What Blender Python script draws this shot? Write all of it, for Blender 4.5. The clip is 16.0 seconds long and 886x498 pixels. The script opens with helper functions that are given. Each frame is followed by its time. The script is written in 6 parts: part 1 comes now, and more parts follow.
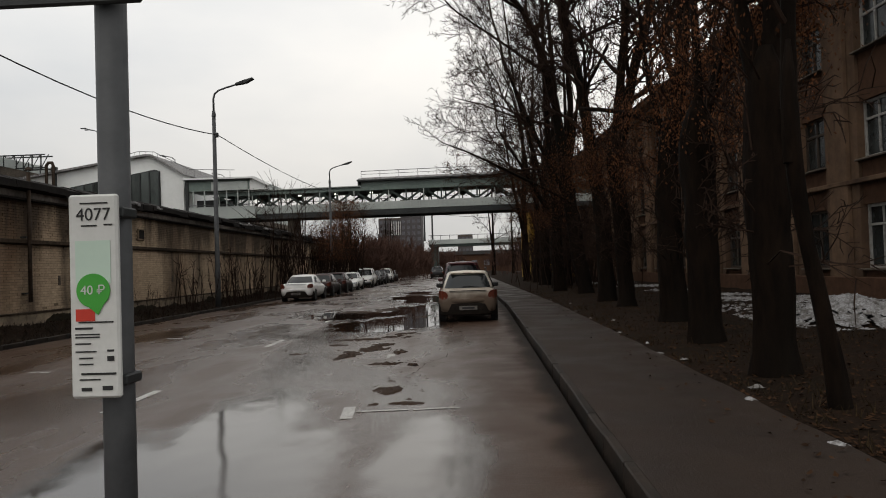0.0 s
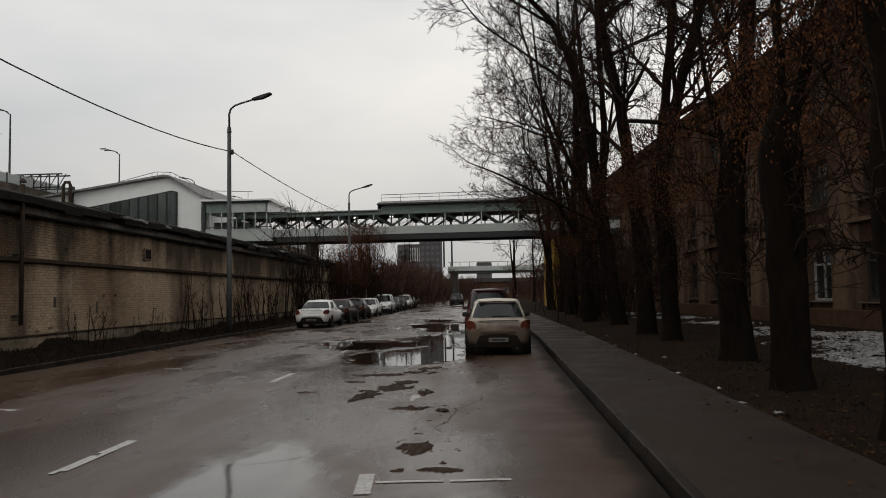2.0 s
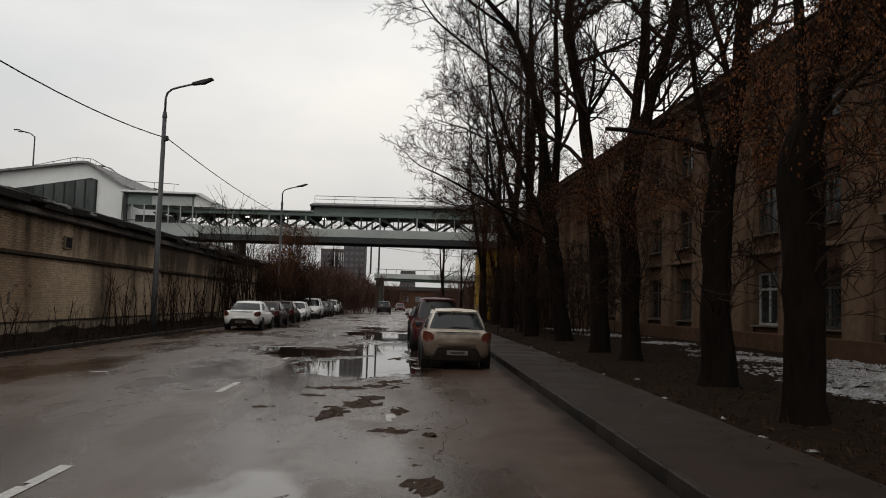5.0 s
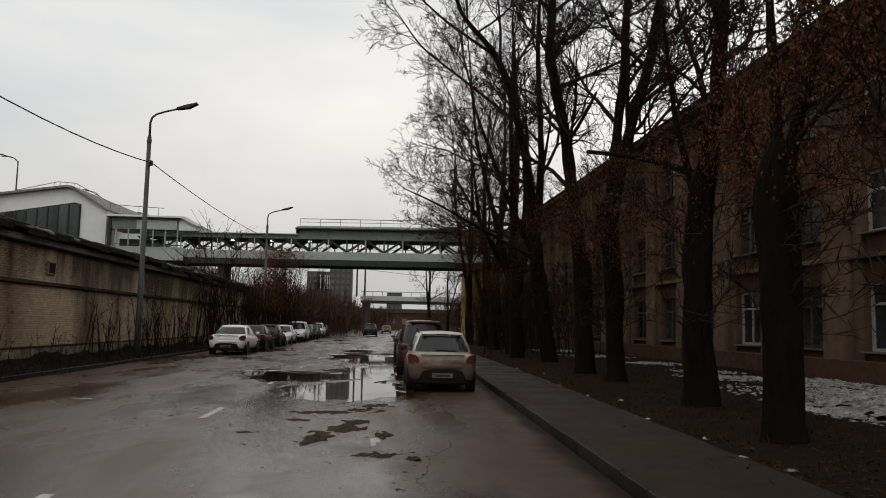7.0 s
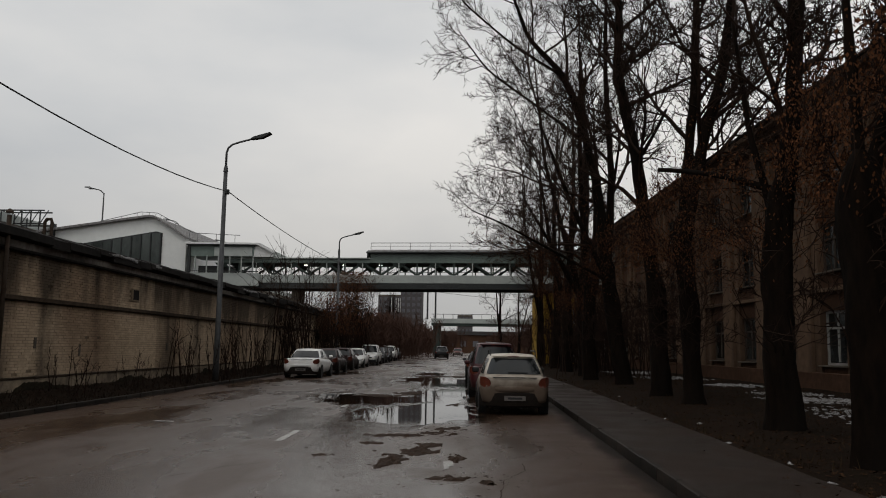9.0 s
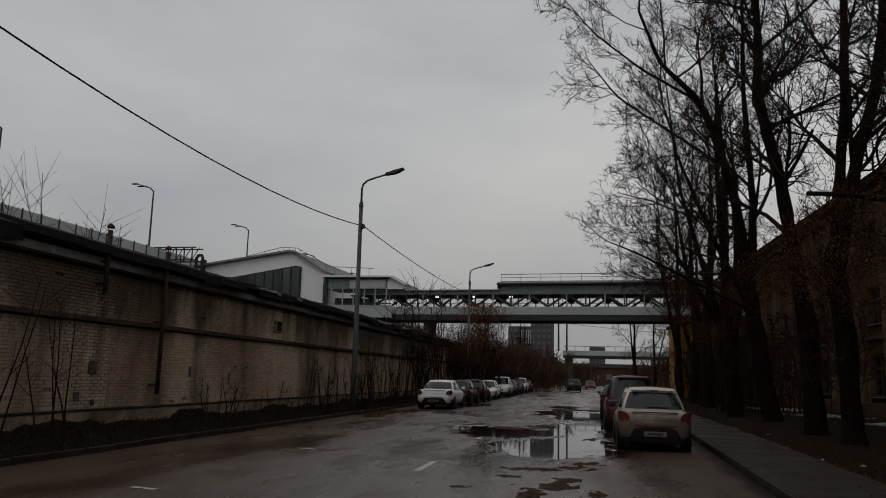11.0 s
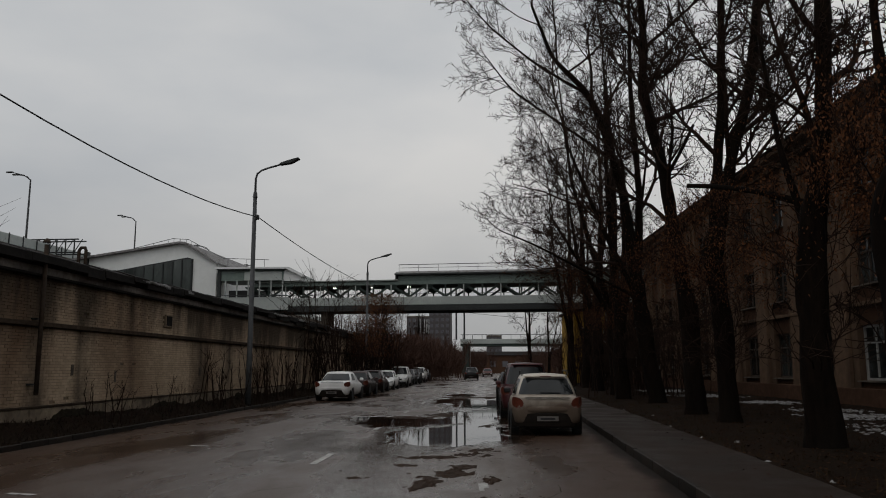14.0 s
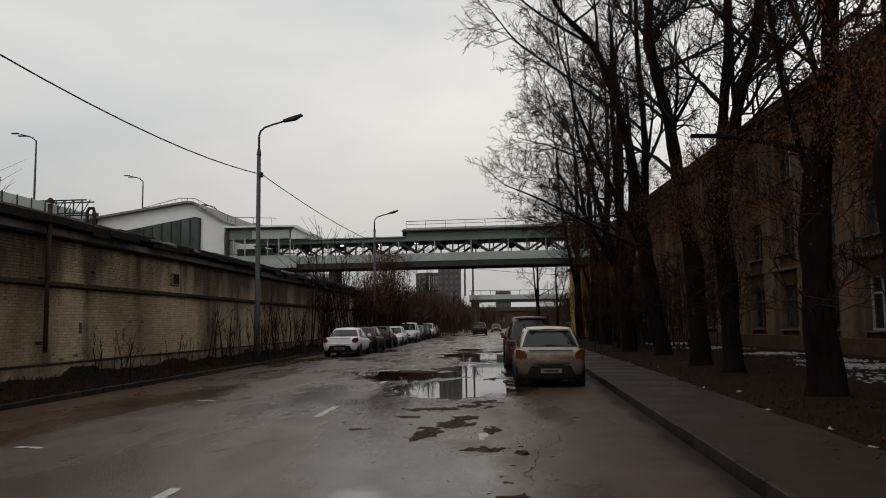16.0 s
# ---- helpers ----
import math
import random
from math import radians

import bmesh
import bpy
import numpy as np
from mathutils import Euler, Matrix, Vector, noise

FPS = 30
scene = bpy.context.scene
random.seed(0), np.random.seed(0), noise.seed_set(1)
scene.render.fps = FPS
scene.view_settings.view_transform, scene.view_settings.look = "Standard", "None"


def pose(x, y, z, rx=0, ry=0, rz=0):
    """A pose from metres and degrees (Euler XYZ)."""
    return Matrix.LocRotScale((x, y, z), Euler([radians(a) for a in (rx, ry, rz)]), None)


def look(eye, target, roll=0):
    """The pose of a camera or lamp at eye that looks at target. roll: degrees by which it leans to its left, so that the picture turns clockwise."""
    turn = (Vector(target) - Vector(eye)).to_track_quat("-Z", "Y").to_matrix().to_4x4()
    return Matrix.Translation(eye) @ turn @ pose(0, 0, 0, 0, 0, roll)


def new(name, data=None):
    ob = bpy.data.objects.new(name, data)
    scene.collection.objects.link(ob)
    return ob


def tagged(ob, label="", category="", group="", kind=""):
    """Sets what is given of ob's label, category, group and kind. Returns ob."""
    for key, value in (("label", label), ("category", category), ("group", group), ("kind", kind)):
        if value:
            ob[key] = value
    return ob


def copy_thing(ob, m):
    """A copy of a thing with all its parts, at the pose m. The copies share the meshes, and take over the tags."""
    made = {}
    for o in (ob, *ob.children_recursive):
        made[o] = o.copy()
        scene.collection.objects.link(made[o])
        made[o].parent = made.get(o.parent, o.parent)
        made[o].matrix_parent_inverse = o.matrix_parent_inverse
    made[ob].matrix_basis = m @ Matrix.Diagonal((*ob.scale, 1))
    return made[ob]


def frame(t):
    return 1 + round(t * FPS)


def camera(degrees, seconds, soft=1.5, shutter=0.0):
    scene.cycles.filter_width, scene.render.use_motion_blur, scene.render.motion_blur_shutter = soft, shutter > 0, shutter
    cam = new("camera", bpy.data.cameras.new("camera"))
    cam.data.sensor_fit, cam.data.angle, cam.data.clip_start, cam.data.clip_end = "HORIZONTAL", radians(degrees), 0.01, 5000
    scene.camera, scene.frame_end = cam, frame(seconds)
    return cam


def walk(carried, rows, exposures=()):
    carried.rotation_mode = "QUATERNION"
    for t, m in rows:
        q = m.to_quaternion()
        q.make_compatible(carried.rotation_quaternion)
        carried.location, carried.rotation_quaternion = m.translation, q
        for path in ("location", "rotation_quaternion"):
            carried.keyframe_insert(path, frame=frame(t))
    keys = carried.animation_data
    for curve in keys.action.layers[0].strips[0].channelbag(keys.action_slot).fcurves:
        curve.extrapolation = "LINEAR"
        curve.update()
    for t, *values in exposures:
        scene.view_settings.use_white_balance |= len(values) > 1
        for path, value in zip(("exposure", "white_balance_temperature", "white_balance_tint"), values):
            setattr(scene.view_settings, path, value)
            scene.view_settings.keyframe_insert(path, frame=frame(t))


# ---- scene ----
cam = camera(58.91, 16.0, soft=1.0)
walk(cam, [
    (0, look((1.259, -0.000, 1.635), (0.765, 9.985, 1.865), -1.82)),
    (0.5, look((1.160, 0.631, 1.644), (1.183, 10.627, 1.908), -1.07)),
    (1, look((1.185, 0.961, 1.651), (1.268, 10.953, 2.043), 0.50)),
    (1.5, look((1.019, 1.498, 1.647), (0.604, 11.469, 2.288), -1.05)),
    (2, look((0.883, 2.075, 1.639), (0.165, 12.033, 2.218), -0.91)),
    (2.5, look((0.702, 2.323, 1.643), (-0.422, 12.240, 2.262), 1.48)),
    (3, look((0.439, 2.597, 1.645), (-0.376, 12.535, 2.408), 0.88)),
    (3.5, look((0.230, 2.939, 1.642), (-0.424, 12.892, 2.362), 0.25)),
    (4, look((0.001, 3.222, 1.622), (-0.383, 13.194, 2.258), 0.50)),
    (4.5, look((-0.125, 3.363, 1.626), (-0.185, 13.348, 2.162), 1.35)),
    (5, look((-0.132, 3.408, 1.628), (0.127, 13.380, 2.322), 1.77)),
    (5.2, look((-0.113, 3.434, 1.631), (0.238, 13.402, 2.354), 1.49)),
    (7.3, look((-0.075, 3.261, 1.660), (0.349, 13.195, 2.726), 1.24)),
    (7.5, look((-0.065, 3.245, 1.661), (0.280, 13.174, 2.794), 1.07)),
    (8, look((-0.073, 3.242, 1.661), (0.080, 13.168, 2.865), 0.80)),
    (8.5, look((-0.092, 3.228, 1.660), (-0.084, 13.149, 2.920), 1.05)),
    (9, look((-0.090, 3.273, 1.658), (-0.556, 13.185, 2.894), 0.84)),
    (9.5, look((-0.151, 3.307, 1.656), (-1.173, 13.155, 3.059), 1.73)),
    (10, look((-0.170, 3.360, 1.655), (-1.675, 13.140, 3.104), 1.48)),
    (10.2, look((-0.184, 3.348, 1.655), (-1.846, 13.099, 3.119), 1.49)),
    (12.3, look((-0.186, 3.125, 1.648), (-2.476, 12.694, 3.436), 1.20)),
    (12.5, look((-0.184, 3.116, 1.649), (-2.380, 12.726, 3.329), 0.95)),
    (13, look((-0.194, 3.208, 1.652), (-2.320, 12.878, 3.051), 1.03)),
    (13.5, look((-0.133, 3.115, 1.660), (-2.071, 12.832, 3.006), 0.55)),
    (14, look((-0.135, 3.227, 1.663), (-0.946, 13.082, 3.156), -0.04)),
    (14.5, look((-0.181, 3.350, 1.657), (0.541, 13.194, 3.258), 0.29)),
    (15, look((0.004, 3.063, 1.636), (1.181, 12.902, 2.986), -1.23)),
    (15.5, look((0.145, 3.118, 1.624), (0.956, 13.014, 2.817), -0.32)),
    (16, look((0.013, 3.282, 1.606), (-0.918, 13.193, 2.554), -0.65)),
], exposures=[
    (0.0, 0.24, 6750, 10), (1.5, 0.1, 6750, 10), (2.5, -0.06, 6750, 10), (3.5, -0.08, 6750, 10), (5.2, 0.13, 6750, 10), (8.5, -0.08, 6650, 10), (9.0, -0.2, 6650, 10), (10.2, -0.66, 6500, 10), (12.3, -0.76, 6500, 10),
    (13.4, -0.78, 6500, 10), (14.0, -0.48, 6500, 10), (14.6, -0.14, 6650, 10), (15.2, 0.1, 6750, 10), (16.0, -0.08, 6750, 10)])

# ---- overcast sky and a wide, weak sun ----
world = bpy.data.worlds.new("overcast_sky")
scene.world = world
world.use_nodes = True
wn, wl = world.node_tree.nodes, world.node_tree.links
wn.clear()
w_out, w_bg = wn.new("ShaderNodeOutputWorld"), wn.new("ShaderNodeBackground")
w_sky = wn.new("ShaderNodeTexSky")
w_sky.sky_type, w_sky.sun_disc = 'NISHITA', False
w_sky.sun_elevation, w_sky.sun_rotation = radians(22), radians(200)
w_sat = wn.new("ShaderNodeHueSaturation")
w_sat.inputs["Saturation"].default_value, w_sat.inputs["Value"].default_value = 0.2, 0.08
w_tex, w_map, w_noise, w_ramp = wn.new("ShaderNodeTexCoord"), wn.new("ShaderNodeMapping"), wn.new("ShaderNodeTexNoise"), wn.new("ShaderNodeValToRGB")
w_map.inputs["Scale"].default_value = (1.0, 1.0, 2.6)
w_noise.inputs["Scale"].default_value, w_noise.inputs["Detail"].default_value = 1.25, 6
w_ramp.color_ramp.elements[0].position, w_ramp.color_ramp.elements[0].color = 0.33, (0.6, 0.64, 0.685, 1)
w_ramp.color_ramp.elements[1].position, w_ramp.color_ramp.elements[1].color = 0.66, (0.945, 0.935, 0.915, 1)
w_mix = wn.new("ShaderNodeMix")
w_mix.data_type = 'RGBA'
w_mix.inputs["Factor"].default_value = 0.88
wl.new(w_tex.outputs["Generated"], w_map.inputs["Vector"])
wl.new(w_map.outputs["Vector"], w_noise.inputs["Vector"])
wl.new(w_noise.outputs["Fac"], w_ramp.inputs["Fac"])
wl.new(w_sky.outputs["Color"], w_sat.inputs["Color"])
wl.new(w_sat.outputs["Color"], w_mix.inputs["A"])
wl.new(w_ramp.outputs["Color"], w_mix.inputs["B"])
w_sep, w_low, w_dim = wn.new("ShaderNodeSeparateXYZ"), wn.new("ShaderNodeMapRange"), wn.new("ShaderNodeMix")
w_low.interpolation_type = 'SMOOTHSTEP'
w_low.inputs["From Min"].default_value, w_low.inputs["From Max"].default_value = -0.05, 0.36
w_low.inputs["To Min"].default_value, w_low.inputs["To Max"].default_value = 0.6, 1.04
w_dim.data_type, w_dim.blend_type = 'RGBA', 'MULTIPLY'
w_dim.inputs["Factor"].default_value = 1.0
wl.new(w_tex.outputs["Generated"], w_sep.inputs["Vector"])
wl.new(w_sep.outputs["Z"], w_low.inputs["Value"])
wl.new(w_mix.outputs["Result"], w_dim.inputs["A"])
wl.new(w_low.outputs["Result"], w_dim.inputs["B"])
wl.new(w_dim.outputs["Result"], w_bg.inputs["Color"])
wl.new(w_bg.outputs["Background"], w_out.inputs["Surface"])
w_bg.inputs["Strength"].default_value = 1.0

sun_data = bpy.data.lights.new("sun", 'SUN')
sun_data.energy, sun_data.angle, sun_data.color = 0.5, radians(30), (1.0, 0.96, 0.9)
sun = new("sun", sun_data)
sun.matrix_world = look((0, 0, 60), (18, 40, 0))


# ---- materials ----
def mat(name, c1, c2=None, rough=0.8, scale=4.0, big=0.5, bump=0.3, metal=0.0, c3=None, spec=0.2, coat=0.0, rough2=None, island=0.0, obj_random=0.0, stretch=(1, 1, 1), streak=None):
    """A procedural surface: fine grain from c1 to c2, large stains towards c3, a bump, and varied gloss."""
    m = bpy.data.materials.new(name)
    m.use_nodes = True
    n, l = m.node_tree.nodes, m.node_tree.links
    b = n["Principled BSDF"]
    c2 = c2 or tuple(v * 0.75 for v in c1)
    c3 = c3 or tuple(v * 0.6 for v in c1)
    tc, mp = n.new("ShaderNodeTexCoord"), n.new("ShaderNodeMapping")
    mp.inputs["Scale"].default_value = stretch
    l.new(tc.outputs["Object"], mp.inputs["Vector"])
    f1, f2 = n.new("ShaderNodeTexNoise"), n.new("ShaderNodeTexNoise")
    f1.inputs["Scale"].default_value, f1.inputs["Detail"].default_value, f1.inputs["Roughness"].default_value = scale, 6, 0.65
    f2.inputs["Scale"].default_value, f2.inputs["Detail"].default_value = big, 4
    l.new(mp.outputs["Vector"], f1.inputs["Vector"])
    mp2 = n.new("ShaderNodeMapping")
    mp2.inputs["Scale"].default_value = streak or stretch
    l.new(tc.outputs["Object"], mp2.inputs["Vector"])
    l.new(mp2.outputs["Vector"], f2.inputs["Vector"])
    r1, r2 = n.new("ShaderNodeValToRGB"), n.new("ShaderNodeValToRGB")
    r1.color_ramp.elements[0].position, r1.color_ramp.elements[1].position = 0.3, 0.7
    r1.color_ramp.elements[0].color, r1.color_ramp.elements[1].color = (*c2, 1), (*c1, 1)
    r2.color_ramp.elements[0].position, r2.color_ramp.elements[1].position = 0.45, 0.72
    l.new(f1.outputs["Fac"], r1.inputs["Fac"])
    l.new(f2.outputs["Fac"], r2.inputs["Fac"])
    mx = n.new("ShaderNodeMix")
    mx.data_type = 'RGBA'
    l.new(r2.outputs["Color"], mx.inputs["Factor"])
    l.new(r1.outputs["Color"], mx.inputs["A"])
    mx.inputs["B"].default_value = (*c3, 1)
    col = mx.outputs["Result"]
    if island or obj_random:
        g = n.new("ShaderNodeNewGeometry") if island else n.new("ShaderNodeObjectInfo")
        hs = n.new("ShaderNodeHueSaturation")
        mr = n.new("ShaderNodeMapRange")
        k = island or obj_random
        mr.inputs["To Min"].default_value, mr.inputs["To Max"].default_value = 1 - k, 1 + k
        l.new(g.outputs["Random Per Island" if island else "Random"], mr.inputs["Value"])
        l.new(mr.outputs["Result"], hs.inputs["Value"])
        l.new(col, hs.inputs["Color"])
        col = hs.outputs["Color"]
    l.new(col, b.inputs["Base Color"])
    mr = n.new("ShaderNodeMapRange")
    mr.inputs["To Min"].default_value, mr.inputs["To Max"].default_value = rough, rough if rough2 is None else rough2
    mr.inputs["From Min"].default_value, mr.inputs["From Max"].default_value = 0.4, 0.62
    l.new(f2.outputs["Fac"], mr.inputs["Value"])
    l.new(mr.outputs["Result"], b.inputs["Roughness"])
    b.inputs["Metallic"].default_value = metal
    b.inputs["Specular IOR Level"].default_value = spec
    b.inputs["Coat Weight"].default_value = coat
    b.inputs["Coat Roughness"].default_value = 0.08
    if bump:
        bp = n.new("ShaderNodeBump")
        bp.inputs["Strength"].default_value, bp.inputs["Distance"].default_value = bump, 0.02
        l.new(f1.outputs["Fac"], bp.inputs["Height"])
        l.new(bp.outputs["Normal"], b.inputs["Normal"])
    return m


def glass_mat(name, tint, rough=0.03, mix=0.0):
    m = bpy.data.materials.new(name)
    m.use_nodes = True
    b = m.node_tree.nodes["Principled BSDF"]
    b.inputs["Base Color"].default_value = (*tint, 1)
    b.inputs["Roughness"].default_value = rough
    b.inputs["IOR"].default_value = 1.45
    b.inputs["Transmission Weight"].default_value = mix
    return m


def glow_mat(name, colour, strength):
    m = bpy.data.materials.new(name)
    m.use_nodes = True
    b = m.node_tree.nodes["Principled BSDF"]
    b.inputs["Base Color"].default_value = (*colour, 1)
    b.inputs["Emission Color"].default_value = (*colour, 1)
    b.inputs["Emission Strength"].default_value = strength
    return m


# ---- mesh kit: a list of vertices and faces that grows ----
class Mesh:
    def __init__(self):
        self.v, self.f = [], []

    def add(self, verts, faces, m=None):
        o = len(self.v)
        self.v += [tuple(m @ Vector(p)) for p in verts] if m else [tuple(p) for p in verts]
        self.f += [tuple(i + o for i in q) for q in faces]
        return self

    def box(self, c, s, bev=0.0, m=None):
        """A box about c of size s; bev: chamfered edges."""
        hx, hy, hz = s[0] / 2, s[1] / 2, s[2] / 2
        cx, cy, cz = c
        if bev <= 0:
            v = [(cx + a * hx, cy + b * hy, cz + d * hz) for d in (-1, 1) for b in (-1, 1) for a in (-1, 1)]
            return self.add(v, [(0, 2, 3, 1), (4, 5, 7, 6), (0, 1, 5, 4), (2, 6, 7, 3), (0, 4, 6, 2), (1, 3, 7, 5)], m)
        e = min(bev, hx * 0.9, hy * 0.9, hz * 0.9)
        v, ix = [], {}
        for a in (-1, 1):
            for b in (-1, 1):
                for d in (-1, 1):
                    for k in range(3):
                        p = [a * hx, b * hy, d * hz]
                        for j, sg in enumerate((a, b, d)):
                            if j != k:
                                p[j] -= sg * e
                        ix[a, b, d, k] = len(v)
                        v.append((cx + p[0], cy + p[1], cz + p[2]))
        f = []
        for k in range(3):
            i, j = (k + 1) % 3, (k + 2) % 3
            for s_ in (-1, 1):
                q = []
                for u, w in ((-1, -1), (1, -1), (1, 1), (-1, 1)):
                    t = [0, 0, 0]
                    t[k], t[i], t[j] = s_, u, w
                    q.append(ix[(*t, k)])
                f.append(tuple(q if s_ > 0 else q[::-1]))
            for u in (-1, 1):
                for w in (-1, 1):
                    t0, t1 = [0, 0, 0], [0, 0, 0]
                    t0[k], t1[k] = -1, 1
                    t0[i] = t1[i] = u
                    t0[j] = t1[j] = w
                    q = (ix[(*t0, i)], ix[(*t1, i)], ix[(*t1, j)], ix[(*t0, j)])
                    f.append(q if u * w > 0 else q[::-1])
        for a in (-1, 1):
            for b in (-1, 1):
                for d in (-1, 1):
                    q = (ix[a, b, d, 0], ix[a, b, d, 1], ix[a, b, d, 2])
                    f.append(q if a * b * d > 0 else q[::-1])
        return self.add(v, f, m)

    def tube(self, pts, radii, n=8, caps=True):
        """A tube along pts with a radius at each."""
        o = len(self.v)
        pts = [Vector(p) for p in pts]
        for i, p in enumerate(pts):
            d = (pts[min(i + 1, len(pts) - 1)] - pts[max(i - 1, 0)]).normalized()
            ref = Vector((0, 1, 0)) if abs(d.y) < 0.8 else Vector((1, 0, 0))
            a = d.cross(ref).normalized()
            b = d.cross(a)
            r = radii[i] if isinstance(radii, (list, tuple)) else radii
            for k in range(n):
                w = 2 * math.pi * k / n
                q = p + (a * math.cos(w) + b * math.sin(w)) * r
                self.v.append((q.x, q.y, q.z))
        for i in range(len(pts) - 1):
            for k in range(n):
                k2 = (k + 1) % n
                self.f.append((o + i * n + k, o + i * n + k2, o + (i + 1) * n + k2, o + (i + 1) * n + k))
        if caps:
            self.f.append(tuple(o + k for k in range(n))[::-1])
            self.f.append(tuple(o + (len(pts) - 1) * n + k for k in range(n)))
        return self

    def prism(self, outline, a, b, axis="x"):
        """An outline of (u, w) pairs drawn out from a to b along an axis: x gives (x, u, w), y gives (u, y, w), z gives (u, w, z)."""
        put = {"x": lambda t, u, w: (t, u, w), "y": lambda t, u, w: (u, t, w), "z": lambda t, u, w: (u, w, t)}[axis]
        n = len(outline)
        v = [put(a, *q) for q in outline] + [put(b, *q) for q in outline]
        f = [tuple(range(n))[::-1], tuple(range(n, 2 * n))] + [(k, (k + 1) % n, n + (k + 1) % n, n + k) for k in range(n)]
        return self.add(v, f)

    def data(self, name, material, smooth=False):
        me = bpy.data.meshes.new(name)
        me.from_pydata(self.v, [], self.f)
        me.update()
        if material:
            me.materials.append(material)
        if smooth:
            me.polygons.foreach_set("use_smooth", [True] * len(me.polygons))
        return me


def fix_normals(me):
    bm = bmesh.new()
    bm.from_mesh(me)
    bmesh.ops.recalc_face_normals(bm, faces=bm.faces)
    bm.to_mesh(me)
    bm.free()


def part(name, g, material, parent=None, label="", smooth=False, at=None):
    """One mesh object, under a thing or under a part."""
    me = g.data(name, material, smooth)
    if len(g.f) < 4000:
        fix_normals(me)
    ob = new(name, me)
    if parent is not None:
        ob.parent = parent
    if at is not None:
        ob.matrix_basis = at
    if label:
        ob["label"] = label
    return ob


def thing(name, m, label, category, group="", kind=""):
    ob = new(name)
    ob.empty_display_size = 0.3
    ob.matrix_basis = m
    return tagged(ob, label, category, group, kind)


def solid(name, g, material, label, category, group="", kind="", smooth=False, at=None):
    return tagged(part(name, g, material, None, "", smooth, at), label, category, group, kind)


def smoothstep(a, b, x):
    t = max(0.0, min(1.0, (x - a) / (b - a)))
    return t * t * (3 - 2 * t)


def kbend(y):
    """The same for the kerb and the pavement."""
    return -0.004 * max(0.0, min(y, 30) - 11) - 0.024 * max(0.0, y - 30)


def bend(y):
    """The street turns a little to one side: how far its lines have moved over at y."""
    return -0.027 * max(0.0, y - 11) if y < 120 else -2.94 - 0.027 * (y - 120)


M_ASPHALT = mat("wet_asphalt", (0.082, 0.046, 0.029), (0.024, 0.014, 0.0095), rough=0.45, rough2=0.12, scale=28, big=0.55, bump=0.26, c3=(0.032, 0.0185, 0.012), spec=0.34, streak=(1, 0.3, 1))
M_PAVE = mat("damp_pavement_asphalt", (0.032, 0.0205, 0.0145), (0.016, 0.0103, 0.0073), rough=0.7, rough2=0.45, scale=40, big=0.7, bump=0.5, spec=0.14, c3=(0.02, 0.014, 0.011))
M_KERB = mat("worn_kerb_concrete", (0.034, 0.024, 0.018), (0.010, 0.0075, 0.006), rough=0.62, scale=14, big=1.5, obj_random=0.3, c3=(0.010, 0.0085, 0.007), spec=0.14)
M_SOIL = mat("leaf_strewn_soil", (0.022, 0.0125, 0.0075), (0.006, 0.004, 0.003), rough=0.95, scale=14, big=0.8, bump=0.9, c3=(0.01, 0.007, 0.0045), spec=0.04)
M_FAR = mat("far_ground", (0.08, 0.07, 0.06), (0.05, 0.045, 0.04), rough=0.95, scale=0.4, big=0.02)
M_WATER = mat("puddle_water", (0.014, 0.010, 0.008), (0.011, 0.008, 0.006), rough=0.03, scale=2.0, big=0.6, bump=0.01, spec=0.32)
M_MUD = mat("wet_mud", (0.052, 0.03, 0.0185), (0.011, 0.007, 0.005), rough=0.75, scale=22, big=3, bump=1.0, spec=0.12)
M_PAINT = mat("worn_road_paint", (0.55, 0.54, 0.52), (0.2, 0.19, 0.18), rough=0.6, scale=22, big=3, bump=0.2)
M_BRICK = mat("silicate_brick", (0.52, 0.395, 0.275), (0.38, 0.285, 0.197), rough=0.9, scale=7, big=0.38, c3=(0.16, 0.098, 0.06), island=0.12, streak=(1, 0.6, 0.25), spec=0.1)
M_BRICK_ONE = mat("silicate_brick_piece", (0.52, 0.395, 0.275), (0.37, 0.28, 0.192), rough=0.9, scale=7, big=0.9, c3=(0.2, 0.15, 0.105), obj_random=0.13)
M_MORTAR = mat("dirty_mortar", (0.29, 0.22, 0.15), (0.17, 0.128, 0.09), rough=0.95, scale=8, big=0.38, c3=(0.07, 0.052, 0.038), streak=(1, 0.6, 0.25), spec=0.1)
M_PLINTH = mat("stained_plinth_render", (0.3, 0.235, 0.165), (0.1, 0.075, 0.055), rough=0.92, scale=3, big=0.8, c3=(0.03, 0.024, 0.018))
M_FELT = mat("black_roofing_felt", (0.02, 0.017, 0.015), (0.007, 0.006, 0.006), rough=0.9, scale=5, big=0.6, spec=0.1)
M_FASCIA = mat("peeling_fascia_concrete", (0.3, 0.27, 0.24), (0.12, 0.1, 0.085), rough=0.9, scale=5, big=0.45, c3=(0.02, 0.016, 0.013), streak=(1, 1, 0.4))
M_LEDGE = mat("dark_brown_ledge", (0.075, 0.053, 0.037), (0.025, 0.018, 0.013), rough=0.95, scale=6, big=0.6, c3=(0.018, 0.013, 0.01), spec=0.08)
M_CONC = mat("weathered_concrete", (0.14, 0.115, 0.09), (0.06, 0.05, 0.04), rough=0.9, scale=6, big=0.5, c3=(0.03, 0.024, 0.02))
M_SNOW = mat("old_snow", (0.42, 0.42, 0.43), (0.05, 0.042, 0.035), rough=0.9, scale=22, big=4, c3=(0.08, 0.07, 0.06), bump=0.8)
